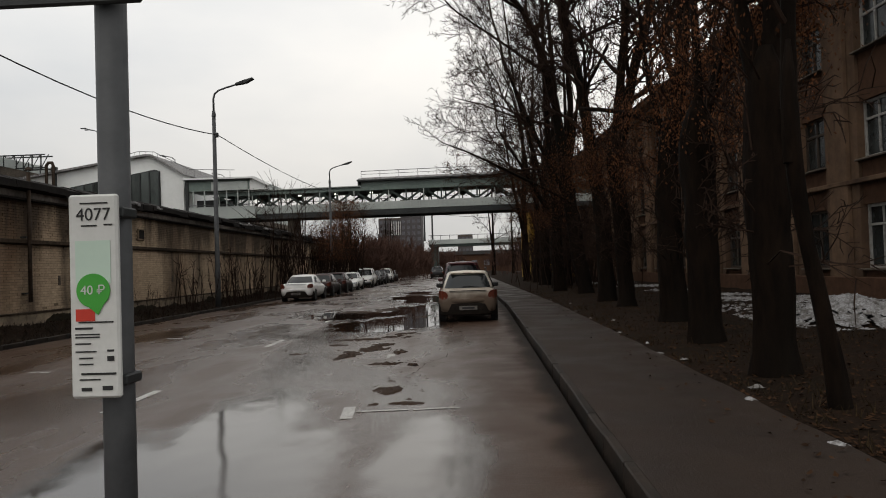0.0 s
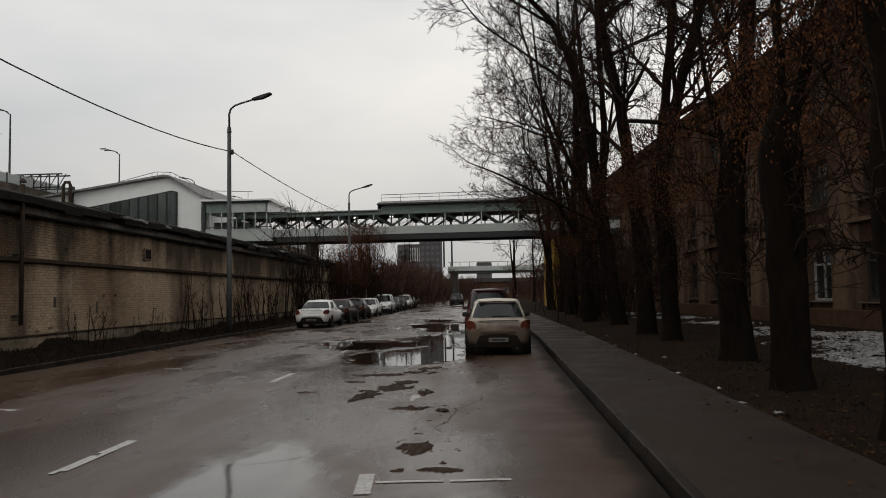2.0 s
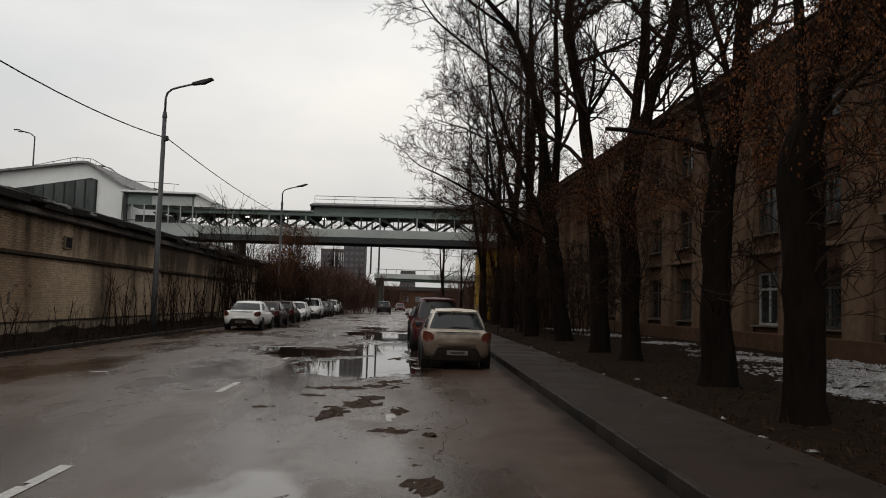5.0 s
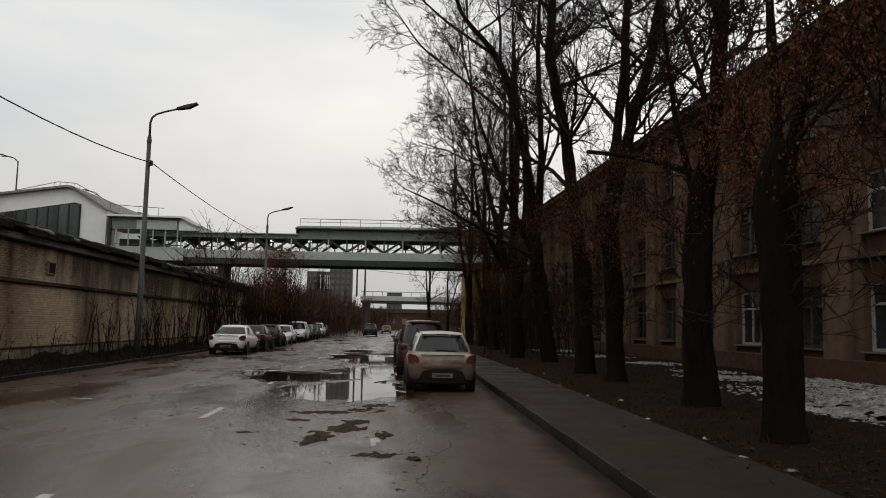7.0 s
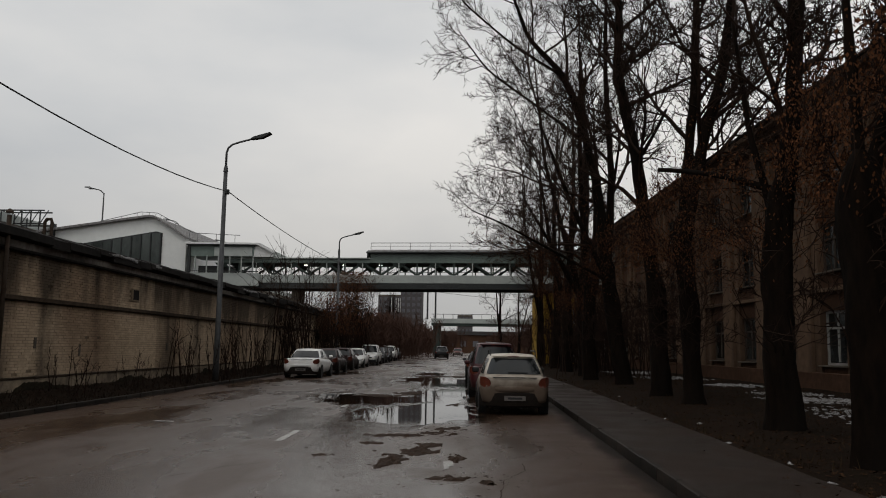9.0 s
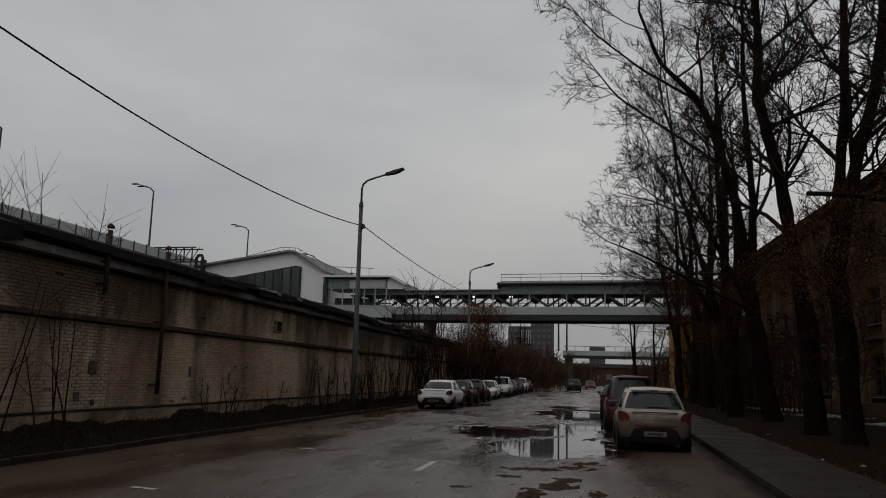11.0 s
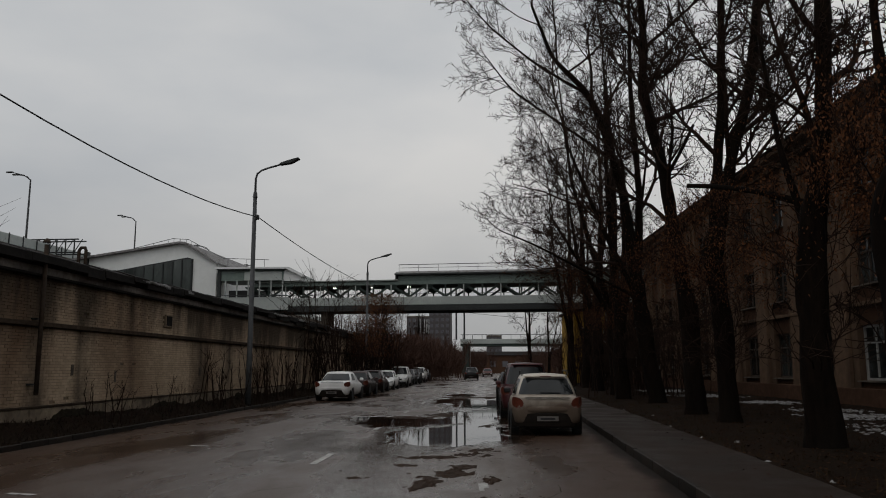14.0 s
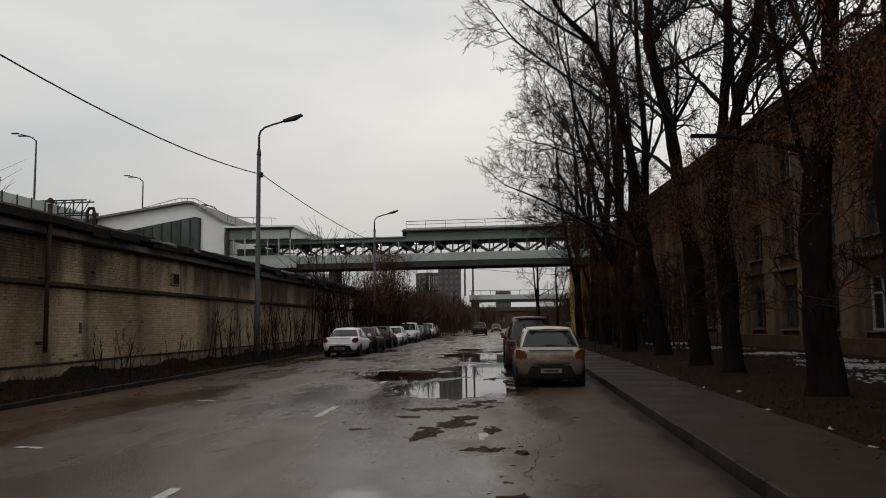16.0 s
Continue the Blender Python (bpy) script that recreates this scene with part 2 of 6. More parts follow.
M_STUCCO = mat("dirty_ochre_render", (0.15, 0.096, 0.062), (0.09, 0.058, 0.04), rough=0.95, scale=2.5, big=0.45, c3=(0.045, 0.029, 0.021), spec=0.05, streak=(1, 1, 0.22))
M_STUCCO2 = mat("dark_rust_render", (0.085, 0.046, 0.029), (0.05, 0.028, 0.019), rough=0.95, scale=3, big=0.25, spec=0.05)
M_FRAME_W = mat("white_window_frame", (0.36, 0.35, 0.33), (0.16, 0.15, 0.14), rough=0.6, scale=5, bump=0.05)
M_FRAME_B = mat("brown_window_frame", (0.06, 0.046, 0.036), (0.03, 0.022, 0.017), rough=0.7, scale=8, bump=0.1)
M_PANE = mat("dark_window_glass", (0.03, 0.036, 0.036), (0.007, 0.008, 0.008), rough=0.12, rough2=0.3, scale=1.2, big=0.8, bump=0, spec=0.25, obj_random=0.6)
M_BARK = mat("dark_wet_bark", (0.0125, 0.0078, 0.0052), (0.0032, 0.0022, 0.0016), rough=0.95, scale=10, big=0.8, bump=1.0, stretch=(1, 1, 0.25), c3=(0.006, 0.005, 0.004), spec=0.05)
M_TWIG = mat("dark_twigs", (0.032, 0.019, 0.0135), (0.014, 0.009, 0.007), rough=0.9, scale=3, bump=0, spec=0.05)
M_LEAF = mat("withered_leaves", (0.125, 0.05, 0.021), (0.055, 0.023, 0.011), rough=0.85, scale=3, bump=0, island=0.4, spec=0.08)
M_LITTER = mat("fallen_leaves", (0.045, 0.022, 0.0105), (0.015, 0.008, 0.0043), rough=0.85, scale=3, bump=0, island=0.5, spec=0.06)
M_STEEL = mat("galvanised_steel", (0.085, 0.087, 0.09), (0.05, 0.052, 0.055), rough=0.6, scale=7, metal=0.2, bump=0.05)
M_DARKSTEEL = mat("dark_steel", (0.05, 0.055, 0.055), (0.03, 0.03, 0.03), rough=0.55, scale=6, metal=0.3, bump=0.05)
M_RUST = mat("rusty_dark_sheet_metal", (0.06, 0.045, 0.035), (0.022, 0.016, 0.012), rough=0.85, scale=6, big=1.2, bump=0.2, c3=(0.03, 0.017, 0.01), spec=0.1)
M_GREEN = mat("grey_green_cladding", (0.18, 0.225, 0.205), (0.13, 0.165, 0.15), rough=0.5, scale=3, big=0.2, bump=0.05)
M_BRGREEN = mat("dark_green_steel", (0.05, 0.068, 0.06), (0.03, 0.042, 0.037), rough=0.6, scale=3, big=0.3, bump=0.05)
M_LIGHT = mat("pale_grey_cladding", (0.42, 0.45, 0.43), (0.34, 0.365, 0.35), rough=0.5, scale=3, big=0.15, bump=0.05, c3=(0.28, 0.3, 0.29))
M_WHITE = mat("white_cladding", (0.78, 0.79, 0.78), (0.7, 0.71, 0.7), rough=0.5, scale=2, big=0.1, bump=0.03, c3=(0.6, 0.61, 0.6))
M_CURTAIN = mat("dark_curtain_glass", (0.11, 0.125, 0.12), (0.035, 0.042, 0.04), rough=0.1, scale=0.7, bump=0.0, obj_random=0.5, stretch=(1, 1, 0.4))
M_CABLE = mat("black_cable", (0.02, 0.02, 0.022), rough=0.6, bump=0)
M_TYRE = mat("tyre_rubber", (0.015, 0.015, 0.015), (0.01, 0.01, 0.01), rough=0.85, scale=20, bump=0.2)
M_RIM = mat("dirty_wheel_alloy", (0.12, 0.115, 0.11), (0.05, 0.045, 0.04), rough=0.35, metal=0.8, scale=10, bump=0)
M_CARGLASS = glass_mat("car_glass", (0.012, 0.014, 0.015), 0.03)
M_TAIL = mat("red_tail_light", (0.12, 0.026, 0.013), (0.06, 0.014, 0.008), rough=0.3, scale=30, bump=0, coat=0.3)
M_HEAD = mat("clear_headlight", (0.7, 0.72, 0.75), (0.4, 0.42, 0.45), rough=0.1, scale=20, bump=0, coat=1.0)
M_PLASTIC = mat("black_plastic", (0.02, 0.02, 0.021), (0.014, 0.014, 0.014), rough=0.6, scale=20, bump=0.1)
M_BUMPER = mat("muddy_shaded_black_plastic", (0.016, 0.012, 0.0095), (0.008, 0.0065, 0.0055), rough=0.85, scale=12, big=2, bump=0.2, spec=0.08)
M_PLATE = mat("white_plate", (0.62, 0.62, 0.6), (0.5, 0.5, 0.48), rough=0.5, scale=12, bump=0)
M_YELLOW = mat("yellow_painted_render", (0.36, 0.21, 0.028), (0.24, 0.14, 0.02), rough=0.85, scale=2, big=0.3, spec=0.1)
M_TOWER = mat("far_tower_panels", (0.1, 0.09, 0.092), (0.075, 0.068, 0.07), rough=0.85, scale=0.5, big=0.05, bump=0)
M_TOWER_G = mat("far_tower_glass", (0.15, 0.15, 0.165), (0.08, 0.08, 0.09), rough=0.3, scale=0.5, bump=0)
M_BUSH = mat("far_brush", (0.09, 0.05, 0.038), (0.045, 0.026, 0.02), rough=0.95, scale=2, bump=0, spec=0.05)


def runoff(m, low, high, dark=(0.03, 0.023, 0.017), share=0.85):
    """Rain stains that run down from a roof edge in uneven streaks."""
    n, l = m.node_tree.nodes, m.node_tree.links
    b = n["Principled BSDF"]
    was = b.inputs["Base Color"].links[0].from_socket
    geo, mp, ns, sp, mr, ad, rp, mx = (n.new(k) for k in ("ShaderNodeNewGeometry", "ShaderNodeMapping", "ShaderNodeTexNoise", "ShaderNodeSeparateXYZ", "ShaderNodeMapRange", "ShaderNodeMath", "ShaderNodeMapRange", "ShaderNodeMix"))
    mp.inputs["Scale"].default_value = (0.1, 0.55, 0.1)
    ns.inputs["Scale"].default_value, ns.inputs["Detail"].default_value, ns.inputs["Roughness"].default_value = 1.0, 5, 0.6
    mr.inputs["From Min"].default_value, mr.inputs["From Max"].default_value = low, high
    mr.inputs["To Min"].default_value, mr.inputs["To Max"].default_value = 0.0, 0.23
    ad.operation = 'ADD'
    rp.inputs["From Min"].default_value, rp.inputs["From Max"].default_value = 0.5, 0.7
    rp.inputs["To Max"].default_value = share
    mx.data_type = 'RGBA'
    mx.inputs["B"].default_value = (*dark, 1)
    l.new(geo.outputs["Position"], mp.inputs["Vector"])
    l.new(mp.outputs["Vector"], ns.inputs["Vector"])
    l.new(geo.outputs["Position"], sp.inputs["Vector"])
    l.new(sp.outputs["Z"], mr.inputs["Value"])
    l.new(ns.outputs["Fac"], ad.inputs[0])
    l.new(mr.outputs["Result"], ad.inputs[1])
    l.new(ad.outputs["Value"], rp.inputs["Value"])
    l.new(rp.outputs["Result"], mx.inputs["Factor"])
    l.new(was, mx.inputs["A"])
    l.new(mx.outputs["Result"], b.inputs["Base Color"])


def coarse_strip(m):
    """The strip beside the kerb is coarser and browner asphalt, with a blurred, blotchy edge."""
    n, l = m.node_tree.nodes, m.node_tree.links
    b = n["Principled BSDF"]
    geo, ns, sp, ad, mr, rg, sc, mx = (n.new(k) for k in ("ShaderNodeNewGeometry", "ShaderNodeTexNoise", "ShaderNodeSeparateXYZ", "ShaderNodeMath", "ShaderNodeMapRange", "ShaderNodeMix", "ShaderNodeMapRange", "ShaderNodeMix"))
    ns.inputs["Scale"].default_value, ns.inputs["Detail"].default_value = 0.9, 5
    ad.operation = 'MULTIPLY_ADD'
    ad.inputs[1].default_value = 2.4
    mr.inputs["From Min"].default_value, mr.inputs["From Max"].default_value = 2.0, 3.5
    sc.inputs["To Min"].default_value, sc.inputs["To Max"].default_value = b.inputs["Specular IOR Level"].default_value, 0.10
    rg.inputs["B"].default_value = 0.6
    mx.data_type = 'RGBA'
    mx.inputs["B"].default_value = (0.044, 0.026, 0.0175, 1)
    l.new(geo.outputs["Position"], ns.inputs["Vector"])
    l.new(geo.outputs["Position"], sp.inputs["Vector"])
    l.new(ns.outputs["Fac"], ad.inputs[0])
    l.new(sp.outputs["X"], ad.inputs[2])
    l.new(ad.outputs["Value"], mr.inputs["Value"])
    l.new(mr.outputs["Result"], sc.inputs["Value"])
    l.new(sc.outputs["Result"], b.inputs["Specular IOR Level"])
    l.new(mr.outputs["Result"], rg.inputs["Factor"])
    l.new(b.inputs["Roughness"].links[0].from_socket, rg.inputs["A"])
    l.new(rg.outputs["Result"], b.inputs["Roughness"])
    l.new(mr.outputs["Result"], mx.inputs["Factor"])
    l.new(b.inputs["Base Color"].links[0].from_socket, mx.inputs["A"])
    l.new(mx.outputs["Result"], b.inputs["Base Color"])


def wetness(m):
    """Films of water make the asphalt smooth, glossy and dark; silt makes it dull and black."""
    n, l = m.node_tree.nodes, m.node_tree.links
    b = n["Principled BSDF"]
    wet, silt = n.new("ShaderNodeAttribute"), n.new("ShaderNodeAttribute")
    wet.attribute_name, silt.attribute_name = "wet", "silt"

    def blend(socket, fac, value):
        mx = n.new("ShaderNodeMix")
        col = socket.type == 'RGBA'
        mx.data_type = 'RGBA' if col else 'FLOAT'
        if socket.links:
            l.new(socket.links[0].from_socket, mx.inputs["A"] if not col else mx.inputs[6])
        else:
            mx.inputs["A"].default_value = socket.default_value
        (mx.inputs[7] if col else mx.inputs["B"]).default_value = value
        l.new(fac, mx.inputs["Factor"])
        l.new(mx.outputs[2] if col else mx.outputs["Result"], socket)

    blend(b.inputs["Base Color"], wet.outputs["Fac"], (0.02, 0.0135, 0.0095, 1))
    blend(b.inputs["Roughness"], wet.outputs["Fac"], 0.035)
    blend(b.inputs["Specular IOR Level"], wet.outputs["Fac"], 0.5)
    blend(b.inputs["Base Color"], silt.outputs["Fac"], (0.010, 0.0068, 0.005, 1))
    blend(b.inputs["Roughness"], silt.outputs["Fac"], 0.75)
    blend(b.inputs["Specular IOR Level"], silt.outputs["Fac"], 0.1)
    bump = next(q for q in n if q.bl_idname == "ShaderNodeBump")
    blend(bump.inputs["Strength"], wet.outputs["Fac"], 0.004)


coarse_strip(M_ASPHALT)
wetness(M_ASPHALT)
for m_ in (M_BRICK, M_BRICK_ONE, M_MORTAR):
    runoff(m_, 2.0, 4.1)
runoff(M_STUCCO, 5.0, 12.5, (0.04, 0.026, 0.018), 0.6)


def paint(name, c, dirt=(0.05, 0.036, 0.026), rough=0.3, top=1.25):
    """Car paint with road dirt splashed up from the wheels, plus painted-in lower shade."""
    m = mat(name, c, tuple(v * 0.88 for v in c), rough=rough, rough2=rough + 0.2, scale=3.5, big=1.3, bump=0.02, coat=0.25, spec=0.4, c3=tuple(0.75 * a + 0.25 * b for a, b in zip(c, dirt)))
    n, l = m.node_tree.nodes, m.node_tree.links
    b = n["Principled BSDF"]
    was = b.inputs["Base Color"].links[0].from_socket
    tc, sp, ns, ad, mr, mx = n.new("ShaderNodeTexCoord"), n.new("ShaderNodeSeparateXYZ"), n.new("ShaderNodeTexNoise"), n.new("ShaderNodeMath"), n.new("ShaderNodeMapRange"), n.new("ShaderNodeMix")
    ns.inputs["Scale"].default_value, ns.inputs["Detail"].default_value = 3.0, 5
    ad.operation = 'MULTIPLY_ADD'
    ad.inputs[1].default_value = 0.45
    mr.inputs["From Min"].default_value, mr.inputs["From Max"].default_value = top, top - 0.51
    mr.inputs["To Min"].default_value, mr.inputs["To Max"].default_value = 0.0, 0.9
    mx.data_type = 'RGBA'
    mx.inputs["B"].default_value = (*dirt, 1)
    l.new(tc.outputs["Object"], sp.inputs["Vector"])
    l.new(tc.outputs["Object"], ns.inputs["Vector"])
    l.new(ns.outputs["Fac"], ad.inputs[0])
    l.new(sp.outputs["Z"], ad.inputs[2])
    l.new(ad.outputs["Value"], mr.inputs["Value"])
    l.new(mr.outputs["Result"], mx.inputs["Factor"])
    l.new(was, mx.inputs["A"])
    l.new(mx.outputs["Result"], b.inputs["Base Color"])
    dull, coat = n.new("ShaderNodeMix"), n.new("ShaderNodeMapRange")
    l.new(mr.outputs["Result"], dull.inputs["Factor"])
    l.new(b.inputs["Roughness"].links[0].from_socket, dull.inputs["A"])
    dull.inputs["B"].default_value = 0.9
    l.new(dull.outputs["Result"], b.inputs["Roughness"])
    coat.inputs["To Min"].default_value, coat.inputs["To Max"].default_value = 0.25, 0.0
    l.new(mr.outputs["Result"], coat.inputs["Value"])
    l.new(coat.outputs["Result"], b.inputs["Coat Weight"])
    gloss = n.new("ShaderNodeMapRange")
    gloss.inputs["To Min"].default_value, gloss.inputs["To Max"].default_value = 0.4, 0.08
    l.new(mr.outputs["Result"], gloss.inputs["Value"])
    l.new(gloss.outputs["Result"], b.inputs["Specular IOR Level"])
    return m


M_PLATE_DIRTY = mat("dirty_plate", (0.15, 0.135, 0.125), (0.09, 0.08, 0.075), rough=0.6, scale=12, bump=0)

# ---- ground, road, kerbs, pavement, verges ----
KERB_X, LEFT_X = 2.2, -9.9
# hollows that hold water: centre, half sizes, turn in degrees
HOLLOWS = [(-1.2, 24.0, 1.15, 3.6, 0), (-2.3, 23.0, 0.9, 2.4, 8), (-1.3, 31.0, 1.15, 5.0, 3), (-3.2, 28.2, 1.9, 2.2, 0), (-4.7, 29.6, 1.0, 1.3, 0), (-1.6, 41.0, 1.4, 6.0, 3),
           (-2.9, 44.0, 1.3, 3.6, 0), (-3.0, 52, 1.0, 3.0, 0)]
# thin films of water on flat asphalt, with no edge of their own
FILMS = [(-1.35, 8.2, 0.75, 2.9, 5), (-0.95, 6.0, 1.0, 2.6, 2), (-2.0, 6.2, 0.6, 2.2, 8), (0.75, 6.6, 0.5, 2.2, 0)]
SHEEN = [(-0.9, 12.0, 0.9, 2.2, 4), (-1.9, 13.0, 0.7, 2.6, 8), (0.4, 10.2, 0.7, 1.6, 0), (-2.6, 19.0, 0.9, 2.8, 6), (-4.6, 21.0, 0.9, 4.0, 5)]
WATER_Z = -0.020


def field(x, y, blobs, rough=0.34, scale=1.5):
    """Above 0 inside any of the ellipses, with a ragged edge."""
    best = -9.0
    for bx, by, rx, ry, turn in blobs:
        if abs(y - by) > 1.8 * max(rx, ry) or abs(x - bx) > 1.8 * max(rx, ry):
            continue
        c, s = math.cos(radians(turn)), math.sin(radians(turn))
        dx, dy = x - bx, y - by
        best = max(best, 1 - math.hypot((dx * c + dy * s) / rx, (-dx * s + dy * c) / ry))
    if best < -1:
        return best
    return best + rough * noise.fractal((x * scale, y * scale * 0.6, 2.7), 0.6, 2.0, 4)


def road_z(x, y):
    z = 0.004 * noise.noise((x * 0.6, y * 0.35, 0)) + 0.0025 * noise.noise((x * 3, y * 3, 5))
    if y < 60:
        z -= 0.04 * smoothstep(-0.12, 0.3, field(x, y, HOLLOWS))
    return z


def strip(left, right, z, ys, n=14):
    """A sheet between two lines x(y), with a height z(x, y)."""
    g = Mesh()
    for y in ys:
        a, b = left(y), right(y)
        for k in range(n + 1):
            x = a + (b - a) * k / n
            g.v.append((x, y, z(x, y)))
    for i in range(len(ys) - 1):
        for k in range(n):
            o = i * (n + 1) + k
            g.f.append((o, o + 1, o + n + 2, o + n + 1))
    return g


road_rows = [-40 + 2 * k for k in range(20)] + [k * 0.16 for k in range(0, 340)] + [54.4 + 3 * k for k in range(110)]
near_rows = [-40 + 2 * k for k in range(20)] + [k * 0.5 for k in range(0, 140)] + [70 + 6 * k for k in range(55)]
solid("ground", Mesh().add([(-3000, -3000, -0.35), (3000, -3000, -0.35), (3000, 3000, -0.35), (-3000, 3000, -0.35)], [(0, 1, 2, 3)]),
      M_FAR, "bare grey-brown ground reaching the horizon", "ground", kind="structure")
road = solid("road", strip(lambda y: LEFT_X + bend(y), lambda y: KERB_X + kbend(y), road_z, road_rows, 132),
      M_ASPHALT, "wet worn grey asphalt road with hollows", "road", kind="structure", smooth=True)
# how wet the road lies: 1 in a film of water, falling off softly, and the silt along the kerb's foot
wet_at, silt_at = road.data.attributes.new("wet", 'FLOAT', 'POINT'), road.data.attributes.new("silt", 'FLOAT', 'POINT')
wets, silts = [], []
for v_ in road.data.vertices:
    x, y = v_.co.x, v_.co.y
    near = -5 < y < 60
    wets.append(max(0.95 * smoothstep(-0.34, 0.42, field(x, y, FILMS, 0.42, 1.1)), 0.5 * smoothstep(-0.3, 0.5, field(x, y, SHEEN, 0.5, 1.3)), 0.7 * smoothstep(-0.55, 0.0, field(x, y, HOLLOWS))) if near else 0.0)
    u = KERB_X + kbend(y) - x
    silts.append(1 - smoothstep(0.05, 0.42, u + 0.16 * noise.fractal((x * 1.5, y * 0.8, 6), 0.7, 2, 4)) if u < 1.2 else 0.0)
wet_at.data.foreach_set("value", wets)
silt_at.data.foreach_set("value", silts)
solid("water", Mesh().add([(-6.2, 2, WATER_Z), (2.1, 2, WATER_Z), (1.0, 54, WATER_Z), (-6.2, 54, WATER_Z)], [(0, 1, 2, 3)]),
      M_WATER, "still rain water standing in the road's hollows", "puddle", kind="structure")
solid("pavement", strip(lambda y: KERB_X + 0.155 + kbend(y), lambda y: 4.12 + kbend(y) + 0.06 * noise.noise((y * 0.7, 1, 1)), lambda x, y: 0.115 + 0.006 * noise.noise((x, y * 0.5, 3)), near_rows),
      M_PAVE, "damp dark asphalt pavement beside the kerb", "pavement", kind="structure", smooth=True)


def verge_z(x, y):
    return 0.095 + 0.09 * smoothstep(4.0, 6, x - kbend(y)) + 0.035 * noise.fractal((x * 0.9, y * 0.9, 7), 0.7, 2, 3) * smoothstep(4.1, 4.8, x - kbend(y))


solid("verge", strip(lambda y: 4.0 + kbend(y), lambda y: 16.0 - 0.053 * (y - 20), verge_z, near_rows, 40),
      M_SOIL, "dark soil verge strewn with fallen leaves", "verge", kind="structure", smooth=True)


def bank_z(x, y):
    u = x - bend(y)
    return 0.06 + 0.3 * smoothstep(-10.2, -11.7, u) + 0.07 * noise.fractal((x * 1.4, y * 1.1, 9), 0.7, 2, 3) * smoothstep(-10.0, -10.5, u)


solid("bank", strip(lambda y: -12.9 + bend(y) * 0.8, lambda y: LEFT_X - 0.13 + bend(y), bank_z, near_rows, 20),
      M_SOIL, "rough earth bank with dead grass below the wall", "verge", kind="structure", smooth=True)

# kerb stones, each a block of its own
kerb_stone = Mesh().box((0.035, 0, 0), (0.09, 0.985, 0.36), 0.012).data("kerb_stone", M_KERB)
fix_normals(kerb_stone)
for kname, kx, kb in (("kerb", KERB_X + 0.082, kbend), ("kerb_left", LEFT_X - 0.082, bend)):
    kerb = thing(kname, pose(0, 0, 0), "weathered concrete kerb of separate stones", "kerb", kind="structure")
    for k in range(-6, 110):
        st = new("kerb_stone", kerb_stone)
        st.parent = kerb
        y = k + 0.5
        st.matrix_basis = pose(kx + kb(y) + random.uniform(-0.006, 0.006), y, -0.055 + random.uniform(-0.012, 0.006), random.uniform(-0.3, 0.3), 0, math.degrees(math.atan(kb(y - 0.5) - kb(y + 0.5))) + random.uniform(-0.4, 0.4))


# painted marks, laid on the road
def mark(name, x, y, sx, sy, turn=0.0):
    g = Mesh()
    nx, ny = max(2, int(sx / 0.06)), max(2, int(sy / 0.12))
    m = pose(x, y, 0, 0, 0, turn)
    pts = {}
    for i in range(nx):
        for j in range(ny):
            u, w = (i + 0.5) / nx * sx - sx / 2, (j + 0.5) / ny * sy - sy / 2
            if noise.noise((x + u * 6, y + w * 3, 4)) < -0.28:
                continue
            q = []
            for a, b in ((0, 0), (1, 0), (1, 1), (0, 1)):
                key = (i + a, j + b)
                if key not in pts:
                    p = m @ Vector(((i + a) / nx * sx - sx / 2, (j + b) / ny * sy - sy / 2, 0))
                    pts[key] = len(g.v)
                    g.v.append((p.x, p.y, road_z(p.x, p.y) + 0.006))
                q.append(pts[key])
            g.f.append(tuple(q))
    if g.f:
        solid(name, g, M_PAINT, "worn white painted mark on the wet road", "road marking", "painted road marks", kind="structure")


for k, (y0, y1) in enumerate(((-6.3, -4.9), (1.6, 3.1), (9.3, 11.0), (17.0, 18.7), (24.7, 26.4), (32.4, 34.0), (40, 41.8), (48, 49.7), (56, 57.7))):
    ym = (y0 + y1) / 2
    mark("lane_dash", -3.38 + bend(ym), ym, 0.13, y1 - y0, 1.5)
for y in (13.5, 20.0, 26.6, 33.2):
    mark("bay_line", -6.5 + bend(y), y, 0.5, 0.12, -12)
mark("bay_line", -0.33, 8.95, 0.14, 0.75, 6)
mark("bay_line", 0.35, 9.06, 1.2, 0.07, 5)
mark("bay_line", -0.5, 14.6, 0.14, 0.7, 4)


